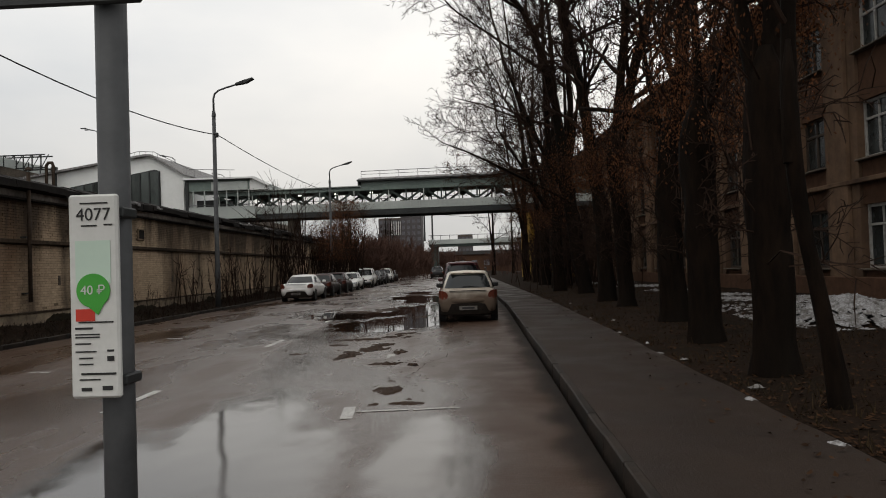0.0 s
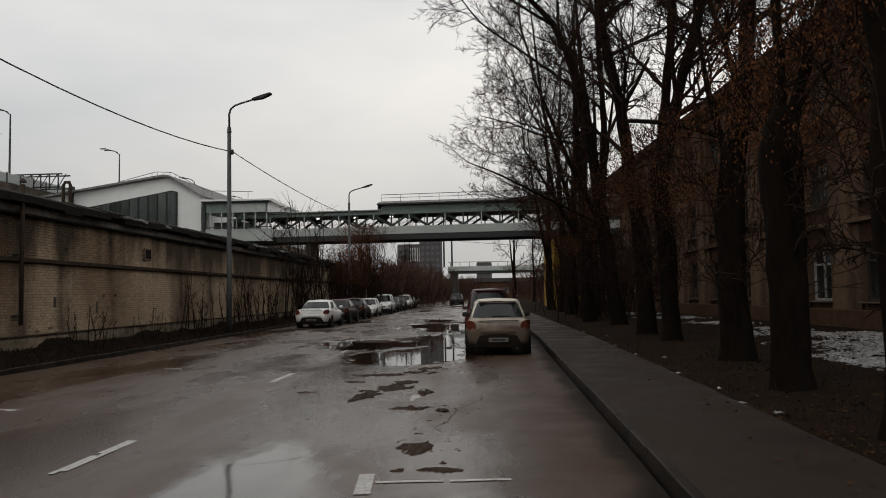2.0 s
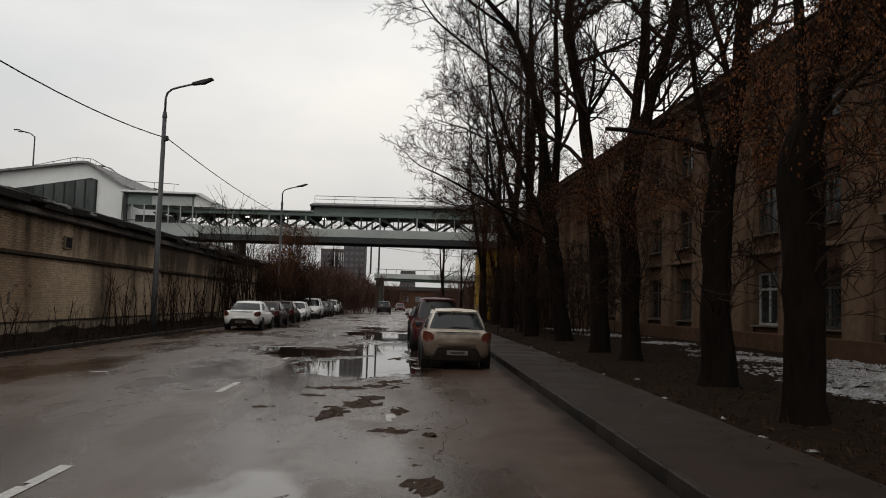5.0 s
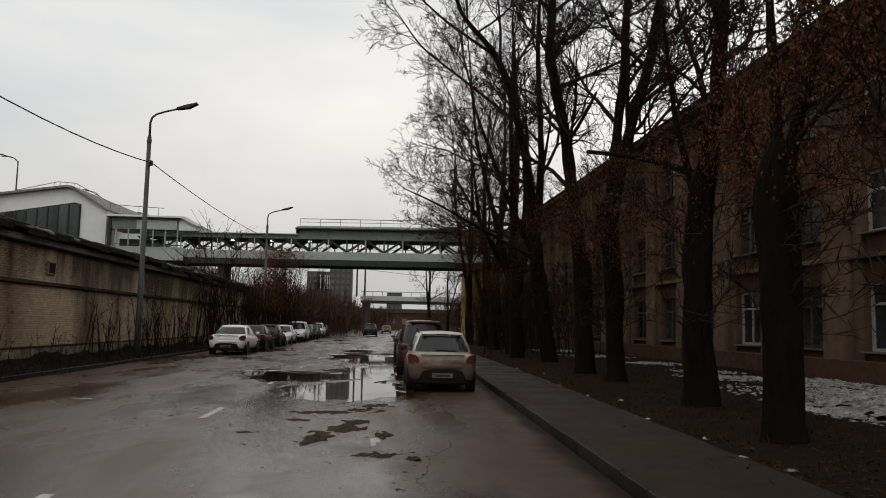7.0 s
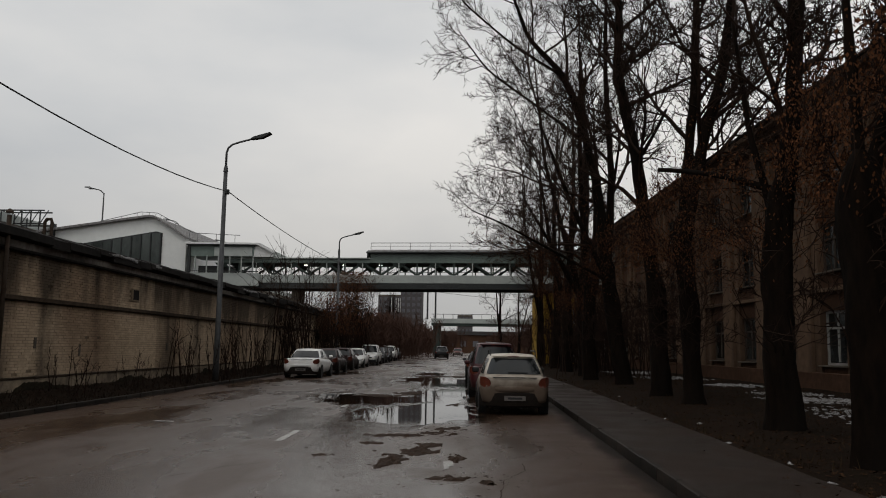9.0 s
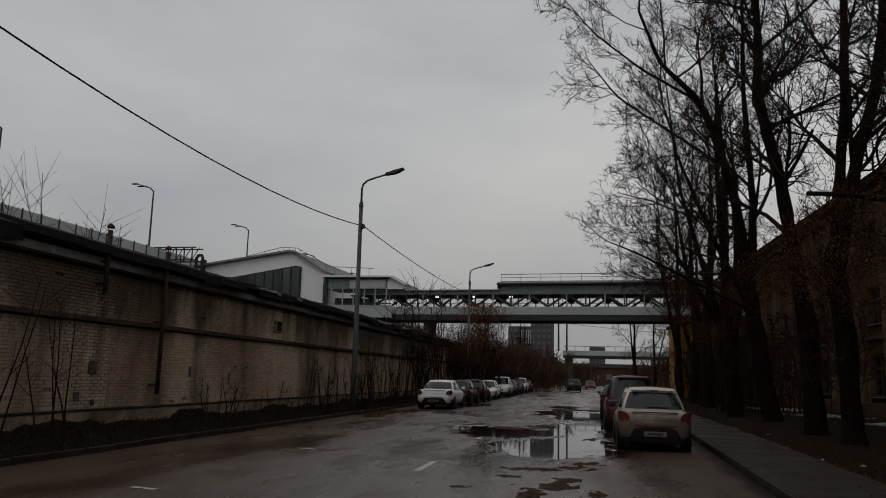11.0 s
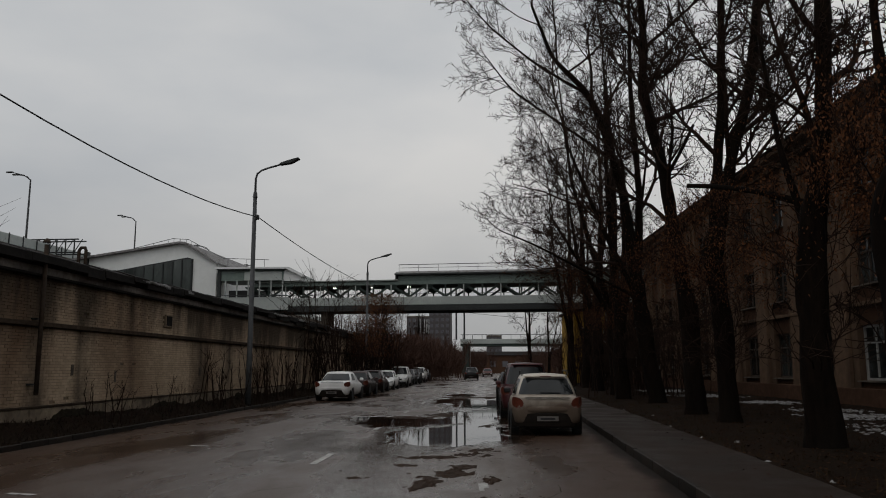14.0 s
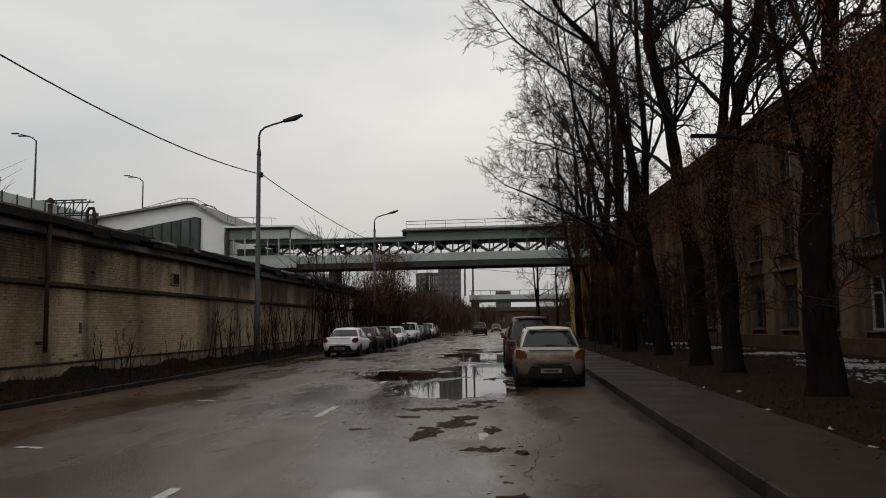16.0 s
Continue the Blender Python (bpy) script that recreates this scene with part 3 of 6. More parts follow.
# mud and broken asphalt
def patch(name, blobs, height, material, label, category, step=0.07, base=road_z, rough=0.5, scale=1.9, kind="stuff", lift=0.004):
    xs = [b[0] - b[2] * 1.5 for b in blobs] + [b[0] + b[2] * 1.5 for b in blobs]
    ys = [b[1] - b[3] * 1.5 for b in blobs] + [b[1] + b[3] * 1.5 for b in blobs]
    g, pts = Mesh(), {}
    nx, ny = int((max(xs) - min(xs)) / step), int((max(ys) - min(ys)) / (step * 1.6))
    val = {}
    for i in range(nx + 1):
        for j in range(ny + 1):
            val[i, j] = field(min(xs) + i * step, min(ys) + j * step * 1.6, blobs, rough, scale)
    for i in range(nx):
        for j in range(ny):
            if max(val[i, j], val[i + 1, j], val[i, j + 1], val[i + 1, j + 1]) < 0:
                continue
            q = []
            for a, b in ((0, 0), (1, 0), (1, 1), (0, 1)):
                key = (i + a, j + b)
                if key not in pts:
                    x, y, f_ = min(xs) + key[0] * step, min(ys) + key[1] * step * 1.6, val[key]
                    pts[key] = len(g.v)
                    up = lift + height * smoothstep(0, 0.5, f_) * (0.25 + 1.3 * abs(noise.fractal((x * 7, y * 7, 1), 0.6, 2, 3))) if f_ > 0 else -0.01
                    g.v.append((x, y, base(x, y) + up))
                q.append(pts[key])
            g.f.append(tuple(q))
    if g.f:
        solid(name, g, material, label, category, kind=kind, smooth=False)


MUD = "dark wet mud and broken asphalt on the road"
patch("mud", [(-1.35, 14.9, 0.19, 0.7, -10), (-1.1, 16.0, 0.3, 0.42, 0), (-0.9, 16.8, 0.16, 0.36, -10)], 0.035, M_MUD, MUD, "mud", step=0.05, rough=0.9, scale=4)
patch("mud", [(-1.6, 18.2, 0.55, 0.2, 0), (-0.85, 18.7, 0.26, 0.3, 0), (-0.7, 19.6, 0.3, 0.3, 0)], 0.03, M_MUD, MUD, "mud", step=0.05, rough=1.0, scale=4.5)
patch("mud", [(-0.5, 13.5, 0.22, 0.16, 0), (0.0, 13.3, 0.14, 0.12, 0), (-0.45, 15.3, 0.13, 0.3, 0)], 0.028, M_MUD, MUD, "mud", step=0.04, rough=1.1, scale=6)
patch("mud", [(-2.5, 15.4, 0.2, 0.1, 0), (-1.9, 17.0, 0.16, 0.12, 0)], 0.015, M_MUD, MUD, "mud", step=0.04, rough=1.1, scale=7)
patch("mud", [(-3.6, 30.2, 1.3, 0.4, 0), (-2.5, 31.5, 0.5, 0.6, 0)], 0.03, M_MUD, MUD, "mud", rough=0.8, scale=3)
patch("mud", [(-2.6, 47.5, 0.7, 0.9, 0), (-1.2, 47.5, 0.6, 0.7, 0), (-0.75, 26.2, 0.25, 0.4, 0)], 0.03, M_MUD, MUD, "mud", step=0.08, rough=0.8, scale=3)
patch("mud", [(-0.05, 10.6, 0.15, 0.3, 0), (0.15, 9.5, 0.28, 0.08, 0)], 0.02, M_MUD, MUD, "mud", step=0.035, rough=0.9, scale=6)
# crumbs of broken asphalt and clods
cb, ck = Mesh(), random.Random(77)
SPOTS = [(-1.2, 16.5, 0.8, 1.6, 110), (-0.3, 13.4, 0.6, 0.35, 110), (-0.9, 18.6, 0.9, 0.7, 90), (-2.2, 17.6, 0.6, 0.5, 40), (0.05, 11.0, 0.35, 0.7, 45), (-3.0, 18.2, 0.5, 1.2, 30), (-2.4, 15.8, 0.4, 0.7, 22), (-4.1, 16.3, 0.25, 0.5, 22), (-4.4, 18.8, 0.1, 0.7, 14), (-0.6, 19.5, 0.6, 0.5, 50), (0.0, 10.6, 0.25, 0.5, 26), (-0.6, 11.4, 0.5, 0.1, 12),
         (0.9, 16.0, 0.4, 2.0, 14), (-2.6, 30, 1.2, 1.2, 30), (-2.0, 47, 1.0, 1.2, 30), (2.05, 14.0, 0.06, 5.0, 50)]
for k in range(26):
    SPOTS.append((-5.7 + k * 0.085, 13.4 + k * 0.22 + ck.gauss(0, 0.12), 0.03, 0.1, ck.choice((0, 1, 2, 4))))
for sx, sy, rx_, ry_, n in SPOTS:
    for k in range(n):
        x, y = sx + ck.gauss(0, rx_), sy + ck.gauss(0, ry_)
        r = ck.uniform(0.008, 0.034) * (1 if ck.random() < 0.85 else 1.8)
        z, a0 = road_z(x, y), ck.uniform(0, 6)
        ring = [(x + math.cos(a0 + q * 1.05) * r * ck.uniform(0.6, 1.5), y + math.sin(a0 + q * 1.05) * r * ck.uniform(0.6, 1.4), z - 0.004) for q in range(6)]
        cb.add(ring + [(x, y, z + r * ck.uniform(0.08, 0.24))], [(q, (q + 1) % 6, 6) for q in range(6)])
solid("asphalt_crumbs", cb, M_MUD, "dark crumbs of broken asphalt and mud", "rubble", kind="stuff")
# cracks and seams in the asphalt
cr = random.Random(31)
for x0, y0, ang, ln in ((-2.7, 17.5, 150, 1.8), (-3.2, 21.0, 20, 1.6), (-4.2, 13.0, 60, 2.0), (0.15, 11.5, 88, 3.6), (-5.0, 19.5, 120, 2.2), (-6.6, 16.5, 140, 2.6), (-2.2, 9.6, 30, 1.3), (1.2, 14.5, 92, 3.0), (-6.0, 24.0, 110, 3.0), (0.7, 17.5, 20, 1.0)):
    g, x, y, a = Mesh(), x0, y0, radians(ang)
    prev = None
    for k in range(int(ln / 0.08)):
        a += cr.gauss(0, 0.2) + 0.25 * (radians(ang) - a)
        w = cr.uniform(0.002, 0.009)
        nx, ny = -math.sin(a) * w, math.cos(a) * w
        g.v += [(x + nx, y + ny, road_z(x + nx, y + ny) + 0.005), (x - nx, y - ny, road_z(x - nx, y - ny) + 0.005)]
        if k:
            o = len(g.v) - 4
            g.f.append((o, o + 1, o + 3, o + 2))
        x, y = x + math.cos(a) * 0.08, y + math.sin(a) * 0.08
    solid("crack", g, M_MUD, "dirt-filled crack in the road asphalt", "crack", "cracks in the road", kind="structure")
# snow left lying by the building and in scraps along the pavement
SNOW = "thin dirty old snow lying among the leaves"
patch("snow", [(9.6, 19.0, 1.4, 1.2, 0), (11.2, 22.5, 1.8, 1.9, 0), (12.3, 26.5, 1.1, 2.0, 0)], 0.028, M_SNOW, SNOW, "snow", step=0.06, base=verge_z, rough=2.0, scale=8)
patch("snow", [(10.4, 28.5, 1.0, 1.2, 0), (10.9, 32.0, 0.8, 1.0, 0), (10.8, 38.0, 0.9, 1.0, 0), (10.2, 46.0, 1.1, 1.4, 0), (9.7, 55.0, 1.1, 2.0, 0)], 0.04, M_SNOW, SNOW, "snow", step=0.08, base=verge_z, rough=1.6, scale=6)


def heap_z(x, y):
    """A low heap shovelled up between the trees and the building."""
    return verge_z(x, y) + 0.5 * math.exp(-((x - 9.3) / 0.95) ** 2 - ((y - 17.8) / 1.3) ** 2) + 0.25 * math.exp(-((x - 10.6) / 0.9) ** 2 - ((y - 19.2) / 1.3) ** 2)


patch("snow_heap", [(9.3, 17.8, 1.25, 1.7, 0), (10.6, 19.2, 1.2, 1.5, 0)], 0.05, M_SNOW, "heap of dirty old snow beside the building", "snow", step=0.05, base=heap_z, rough=1.5, scale=5)
rs = random.Random(5)
patch("snow_scraps", [(4.25 + rs.gauss(0, 0.16) + kbend(y), y, rs.uniform(0.02, 0.065), rs.uniform(0.03, 0.09), 0) for y in [6.5, 8.6, 9.4, 12.2, 13.1, 14.7, 17.1, 20.3, 21.6, 25.0, 29.5, 33.0]], 0.025, M_SNOW,
      "small scraps of old snow beside the pavement", "snow", step=0.035, base=lambda x, y: verge_z(x, y) + 0.02, rough=0.4, scale=8)


# ---- long brick garage wall on the left side of the street ----
def wall_x(y):
    return -11.85 - 0.0215 * (y - 16)


WALL_TURN = math.degrees(math.atan(0.0215))
WALL_POSE = pose(wall_x(0), 0, 0, 0, 0, WALL_TURN)
wall = thing("wall_west", WALL_POSE, "long weathered silicate-brick garage wall with a dark felt roof edge", "wall", kind="structure")
WY0, WY1 = 2.0, 88.0
WM = (WY0 + WY1) / 2
part("backing", Mesh().box((-0.19, WM, 2.05), (0.3, WY1 - WY0, 4.1)), M_MORTAR, wall)
plinth = Mesh()
for k in range(43):
    plinth.box((0.0 + rs.uniform(-0.01, 0.01), WY0 + 2 * k + 1, 0.27 + rs.uniform(-0.02, 0.02)), (0.17, 1.99, 0.8), 0.03)
part("plinth", plinth, M_PLINTH, wall, "stained rendered plinth")
# thin dark strips along the fascia's foot and the plinth's top
part("fascia_lip", Mesh().box((0.03, WM, 3.97), (0.26, WY1 - WY0, 0.07), 0.015), M_FELT, wall, "dark strip under the fascia")
part("plinth_ledge", Mesh().box((0.03, WM, 0.69), (0.16, WY1 - WY0, 0.05), 0.012), M_LEDGE, wall, "dark strip over the plinth")
part("ledge", Mesh().box((0.02, WM, 2.75), (0.2, WY1 - WY0, 0.12), 0.015), M_LEDGE, wall, "dark concrete string course")
part("fascia", Mesh().box((0.0, WM, 4.17), (0.2, WY1 - WY0, 0.34), 0.02), M_FASCIA, wall, "stained concrete fascia")
roof = Mesh()
y = WY0
while y < WY1:
    L = rs.uniform(0.5, 2.2)
    d = rs.uniform(-0.07, 0.05)
    roof.prism([(-5.0, 4.62), (-0.3, 4.64 + d), (0.3 + d, 4.44 + d), (0.32 + d, 4.2 + 3 * d), (0.1, 4.2), (-5.0, 4.3)], y, min(y + L, WY1) + 0.05, "y")
    y += L
part("roof_edge", roof, M_FELT, wall, "black bitumen felt roof edge, ragged")
moss, mn = Mesh(), int((WY1 - WY0) / 0.1)
for k in range(mn + 1):
    y = WY0 + 0.1 * k
    h = 0.22 + 0.5 * max(0, noise.noise((y * 0.35, 7, 0)) + 0.25) + 0.16 * noise.noise((y * 1.3, 2, 0)) + 0.07 * noise.noise((y * 5, 4, 0))
    h = min(max(h, 0.12), 0.56) + 0.05 * rs.random() ** 2
    d = 0.03 + 0.02 * noise.noise((y * 2.2, 9, 0))
    moss.v += [(0.08, y, -0.3), (0.10 + d, y, -0.3), (0.10 + d, y, h * 0.7), (0.095 + d * 0.4, y, h * 0.93), (0.08, y, h)]
    if k:
        o = 5 * k - 5
        for j in range(4):
            moss.f.append((o + j, o + j + 1, o + j + 6, o + j + 5))
M_MOSS = mat("black_moss_crust", (0.026, 0.021, 0.013), (0.009, 0.0075, 0.0055), rough=0.95, scale=9, big=1.2, bump=0.9, spec=0.05)
part("moss_crust", moss, M_MOSS, wall, "dark moss and dirt crust on the plinth")["kind"] = "stuff"
vent_y = [30.2, 52.5, 68.0]
for y in vent_y:
    v = part("vent", Mesh().box((0.02, y, 3.28), (0.12, 0.56, 0.44), 0.02), M_MORTAR, wall, "small brick vent with a dark opening")
    # raised black slab, not a hole: the shade inside the vent is its colour
    part("vent_opening", Mesh().box((0.07, y, 3.29), (0.04, 0.46, 0.34)), M_FELT, v)
for y, z, sy, sz in ((19.5, 1.65, 0.3, 0.3), (19.0, 1.0, 0.2, 0.2), (19.6, 0.85, 0.12, 0.14), (24.0, 1.6, 0.12, 0.3), (33.5, 1.5, 0.16, 0.28), (26.5, 1.4, 0.1, 0.35)):
    part("wall_patch", Mesh().box((0.015, y, z), (0.03, sy, sz), 0.006), M_CONC, wall, "dark patch of missing render")
for y, z0, z1 in ((19.4, 3.35, 4.85), (22.0, 1.0, 4.75)):
    flue = thing("flue_pipe", WALL_POSE @ pose(0.22, y, 0), "dark rusty sheet-metal flue pipe on the brick wall", "pipe", "flues on the wall")
    part("pipe", Mesh().tube([(0, 0, z0), (0, 0, z1)], 0.056, 12), M_RUST, flue, smooth=True)
    part("cap", Mesh().tube([(0, 0, z1 + 0.05), (0, 0, z1 + 0.09), (0, 0, z1 + 0.16)], [0.09, 0.09, 0.03], 12), M_RUST, flue)
    for z in (z0 + 0.25, (z0 + z1) / 2):
        part("bracket", Mesh().box((-0.14, 0, z), (0.2, 0.22, 0.04), 0.005), M_DARKSTEEL, flue)
for y, ln in ((27.2, 1.5), (28.9, 0.9), (31.3, 0.6), (43.0, 2.6), (48.5, 2.0), (57.0, 3.0), (64.0, 2.0)):
    patch_m = Mesh()
    for k in range(int(ln / 0.25)):
        patch_m.box((0.3 + rs.uniform(-0.02, 0.02), y + k * 0.25, 4.4 + rs.uniform(-0.02, 0.03)), (0.11, 0.3, rs.uniform(0.06, 0.13)), 0.018, None)
    solid("roof_snow", patch_m, M_SNOW, "strip of old snow on the felt roof edge", "snow", kind="stuff", at=WALL_POSE)
def shrub_mesh(seed, n, h, spread, lean=0.0, twigs=5, thick=1.0):
    r_ = random.Random(seed)
    g = Mesh()
    for k in range(n):
        x, y = r_.gauss(0, spread), r_.gauss(0, spread)
        dx, dy = r_.gauss(0, 0.14) + lean, r_.gauss(0, 0.14)
        hh = h * r_.uniform(0.5, 1.0)
        pts = [(x + dx * hh * t + r_.gauss(0, 0.03), y + dy * hh * t + r_.gauss(0, 0.03), hh * t) for t in (0, 0.3, 0.6, 0.85, 1)]
        g.tube(pts, [0.02 * (1 - 0.75 * t) * (0.6 + h / 5) for t in (0, 0.3, 0.6, 0.85, 1)], 4, False)
        for j in range(twigs):
            t = r_.uniform(0.35, 0.95)
            p = Vector((x + dx * hh * t, y + dy * hh * t, hh * t))
            d = Vector((r_.gauss(0, 0.5), r_.gauss(0, 0.5), r_.uniform(0.4, 1.1))) * hh * 0.22
            g.tube([p, p + d * 0.5 + Vector((r_.gauss(0, 0.03), 0, 0)), p + d], [0.01 * thick, 0.007 * thick, 0.004 * thick], 3, False)
    return g


shrubs = [shrub_mesh(40 + k, n, h, s) for k, (n, h, s) in enumerate(((9, 2.6, 0.3), (7, 3.4, 0.35), (12, 1.8, 0.4), (5, 4.6, 0.2)))]
shrub_data = [g.data("stem_clump", M_TWIG) for g in shrubs]
for k, (x, y, i, sc) in enumerate([(-11.3, 33.0, 0, 1), (-11.4, 35.1, 2, 1.1), (-11.3, 37.9, 1, 1), (-11.6, 39.5, 0, 1.1), (-11.5, 41.2, 1, 1.0), (-11.7, 42.8, 2, 1.3), (-11.6, 44.4, 0, 1.2), (-11.9, 50, 1, 1.2), (-12.0, 53.5, 3, 1.5), (-11.9, 56.0, 3, 1.7),
                                     (-11.0, 17.2, 3, 0.7), (-11.2, 15.9, 3, 0.8), (-11.3, 24.5, 2, 0.8), (-11.4, 29.0, 2, 0.7)]):
    sh = thing("bare_shrub", pose(x, y, bank_z(x, y) - 0.03, 0, 0, 47 * k) @ Matrix.Scale(sc, 4), "leafless self-sown shrub against the brick wall", "shrub", "shrubs along the wall")
    st = new("stem_clump", shrub_data[i])
    st.parent = sh
    st["kind"] = "stuff"
# dead grass on the bank
gr, g = random.Random(8), Mesh()
for k in range(9000):
    y = 8 + 62 * gr.random() ** 1.4
    x = gr.uniform(-11.9, -10.15) + bend(y)
    z = bank_z(x, y)
    h, a = gr.uniform(0.03, 0.15), gr.uniform(0, 6.28)
    dx, dy = math.cos(a) * 0.02, math.sin(a) * 0.02
    lx, ly = gr.gauss(0, 0.08), gr.gauss(0, 0.08)
    g.add([(x - dx, y - dy, z - 0.02), (x + dx, y + dy, z - 0.02), (x + lx, y + ly, z + h)], [(0, 1, 2)])
M_GRASS = mat("dead_grass", (0.028, 0.018, 0.011), (0.012, 0.008, 0.005), rough=0.95, scale=2, bump=0, island=0.4)
solid("dead_grass", g, M_GRASS, "withered brown grass on the bank", "grass", kind="stuff")


# ---- three-storey rendered building on the right side ----
house = thing("office_building", pose(14.4, 25, 0, 0, 0, 3.03), "long three-storey building in dirty ochre render with pilasters", "building")
PITCH, WIN_W = 4.25, 2.0
ROWS_Z = ((1.15, 3.3), (4.85, 6.8), (8.5, 10.3))
EAVES = 11.4
COLS = [-4.0 + (k - 4) * PITCH + 9.5 for k in range(0, 27)]
HY0, HY1 = COLS[0] - PITCH / 2, COLS[-1] + PITCH / 2
pier_data = Mesh().box((0.17, 0, EAVES / 2), (0.66, PITCH - WIN_W, EAVES)).data("pier", M_STUCCO)
pil_data = Mesh().box((-0.24, 0, 5.6), (0.16, 1.25, 10.9), 0.02).data("pilaster", M_STUCCO)
edges = [0.0] + [z for r in ROWS_Z for z in r] + [EAVES]
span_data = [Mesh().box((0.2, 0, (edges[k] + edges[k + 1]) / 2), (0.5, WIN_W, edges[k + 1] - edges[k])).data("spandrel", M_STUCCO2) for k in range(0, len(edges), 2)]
for d_ in (pier_data, pil_data, *span_data):
    fix_normals(d_)


def window_meshes(h):
    fr = Mesh()
    o_, i_ = WIN_W / 2, WIN_W / 2 - 0.1
    ring = [(-o_, 0), (o_, 0), (o_, h), (-o_, h), (-i_, 0.1), (i_, 0.1), (i_, h - 0.1), (-i_, h - 0.1)]
    fr.v = [(-0.05, u, w) for u, w in ring] + [(0.05, u, w) for u, w in ring]
    for k in range(4):
        k2 = (k + 1) % 4
        fr.f += [(k, k2, 4 + k2, 4 + k), (8 + k, 12 + k, 12 + k2, 8 + k2), (k, 8 + k, 8 + k2, k2), (4 + k, 4 + k2, 12 + k2, 12 + k)]
    tr = Mesh().box((0, 0, h * 0.68), (0.09, WIN_W - 0.2, 0.09), 0.01)
    mu = Mesh().box((0.003, 0.12, h * 0.36), (0.09, 0.09, h * 0.64 - 0.09), 0.01)
    mu2 = Mesh().box((0.003, 0.12, h * 0.83), (0.08, 0.07, h * 0.25), 0.01)
    pane = Mesh().box((0.02, 0, h / 2), (0.012, WIN_W - 0.14, h - 0.14))
    sill = Mesh().box((-0.22, 0, -0.04), (0.42, WIN_W + 0.1, 0.06), 0.012)
    out = {}
    for nm, g_, m_ in (("frame_b", fr, M_FRAME_B), ("frame_w", fr, M_FRAME_W), ("transom_b", tr, M_FRAME_B), ("transom_w", tr, M_FRAME_W), ("mullion_b", mu, M_FRAME_B), ("mullion_w", mu, M_FRAME_W),
                       ("top_mullion_b", mu2, M_FRAME_B), ("top_mullion_w", mu2, M_FRAME_W), ("pane", pane, M_PANE), ("sill", sill, M_CONC)):
        me = g_.data(nm, m_)
        fix_normals(me)
        out[nm] = me
    return out


WINS = [window_meshes(b - a) for a, b in ROWS_Z]
for k, y in enumerate(COLS):
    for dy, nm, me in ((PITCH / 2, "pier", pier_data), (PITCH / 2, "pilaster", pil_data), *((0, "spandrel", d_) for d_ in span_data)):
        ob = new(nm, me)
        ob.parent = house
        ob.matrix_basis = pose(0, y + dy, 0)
    for r, (z0, z1) in enumerate(ROWS_Z):
        w_ = "w" if rs.random() < 0.06 or k == 3 else "b"
        wf = new("window", WINS[r]["frame_" + w_])
        wf.parent = house
        wf.matrix_basis = pose(0.14, y, z0)
        if w_ == "w":
            wf["label"] = "white window frame"
        for nm in ("transom_", "mullion_", "top_mullion_", "pane", "sill"):
            ob = new(nm.strip("_"), WINS[r][nm + w_ if nm.endswith("_") else nm])
            ob.parent = wf
HM, HL = (HY0 + HY1) / 2, HY1 - HY0
part("plinth", Mesh().box((-0.16, HM, 0.3), (0.4, HL, 1.1), 0.03), M_STUCCO2, house, "dark stained plinth")
part("cornice", Mesh().prism([(0.5, 11.4), (-0.33, 11.4), (-0.38, 11.65), (-0.75, 11.85), (-0.78, 12.08), (0.5, 12.12)], HY0, HY1, "y"), M_STUCCO, house, "moulded cornice")
part("string_course", Mesh().box((-0.2, HM, 4.1), (0.3, HL, 0.16), 0.02), M_STUCCO, house)
part("roof", Mesh().prism([(-0.85, 12.12), (-0.85, 12.2), (6.5, 14.6), (14.0, 12.2), (14.0, 12.12)], HY0, HY1, "y"), M_FELT, house, "dark sheet-metal roof")
# black block filling the house, standing for unlit rooms behind the windows
part("dark_room_block", Mesh().box((7.5, HM, EAVES / 2), (12.9, HL, EAVES)), M_FELT, house)
part("gable_wall", Mesh().box((6.8, HY0 - 0.15, EAVES / 2), (13.6, 0.3, EAVES)), M_STUCCO, house)
# yellow end house farther along
yel = thing("yellow_building", pose(6.4, 82, 0, 0, 0, 3), "yellow rendered low building behind the trees", "building")
part("wall", Mesh().box((4, 5, 3.6), (8, 10, 7.2)), M_YELLOW, yel)
part("roof", Mesh().box((4, 5, 7.35), (8.5, 10.5, 0.3), 0.05), M_FELT, yel)
for dx in (1.2, 3.4, 5.6):
    for z in (1.6, 4.8):
        w_ = part("window", Mesh().box((dx, -0.01, z), (1.1, 0.1, 1.5), 0.02), M_FRAME_W, yel)
        part("pane", Mesh().box((dx, -0.07, z), (0.9, 0.02, 1.3)), M_PANE, w_)


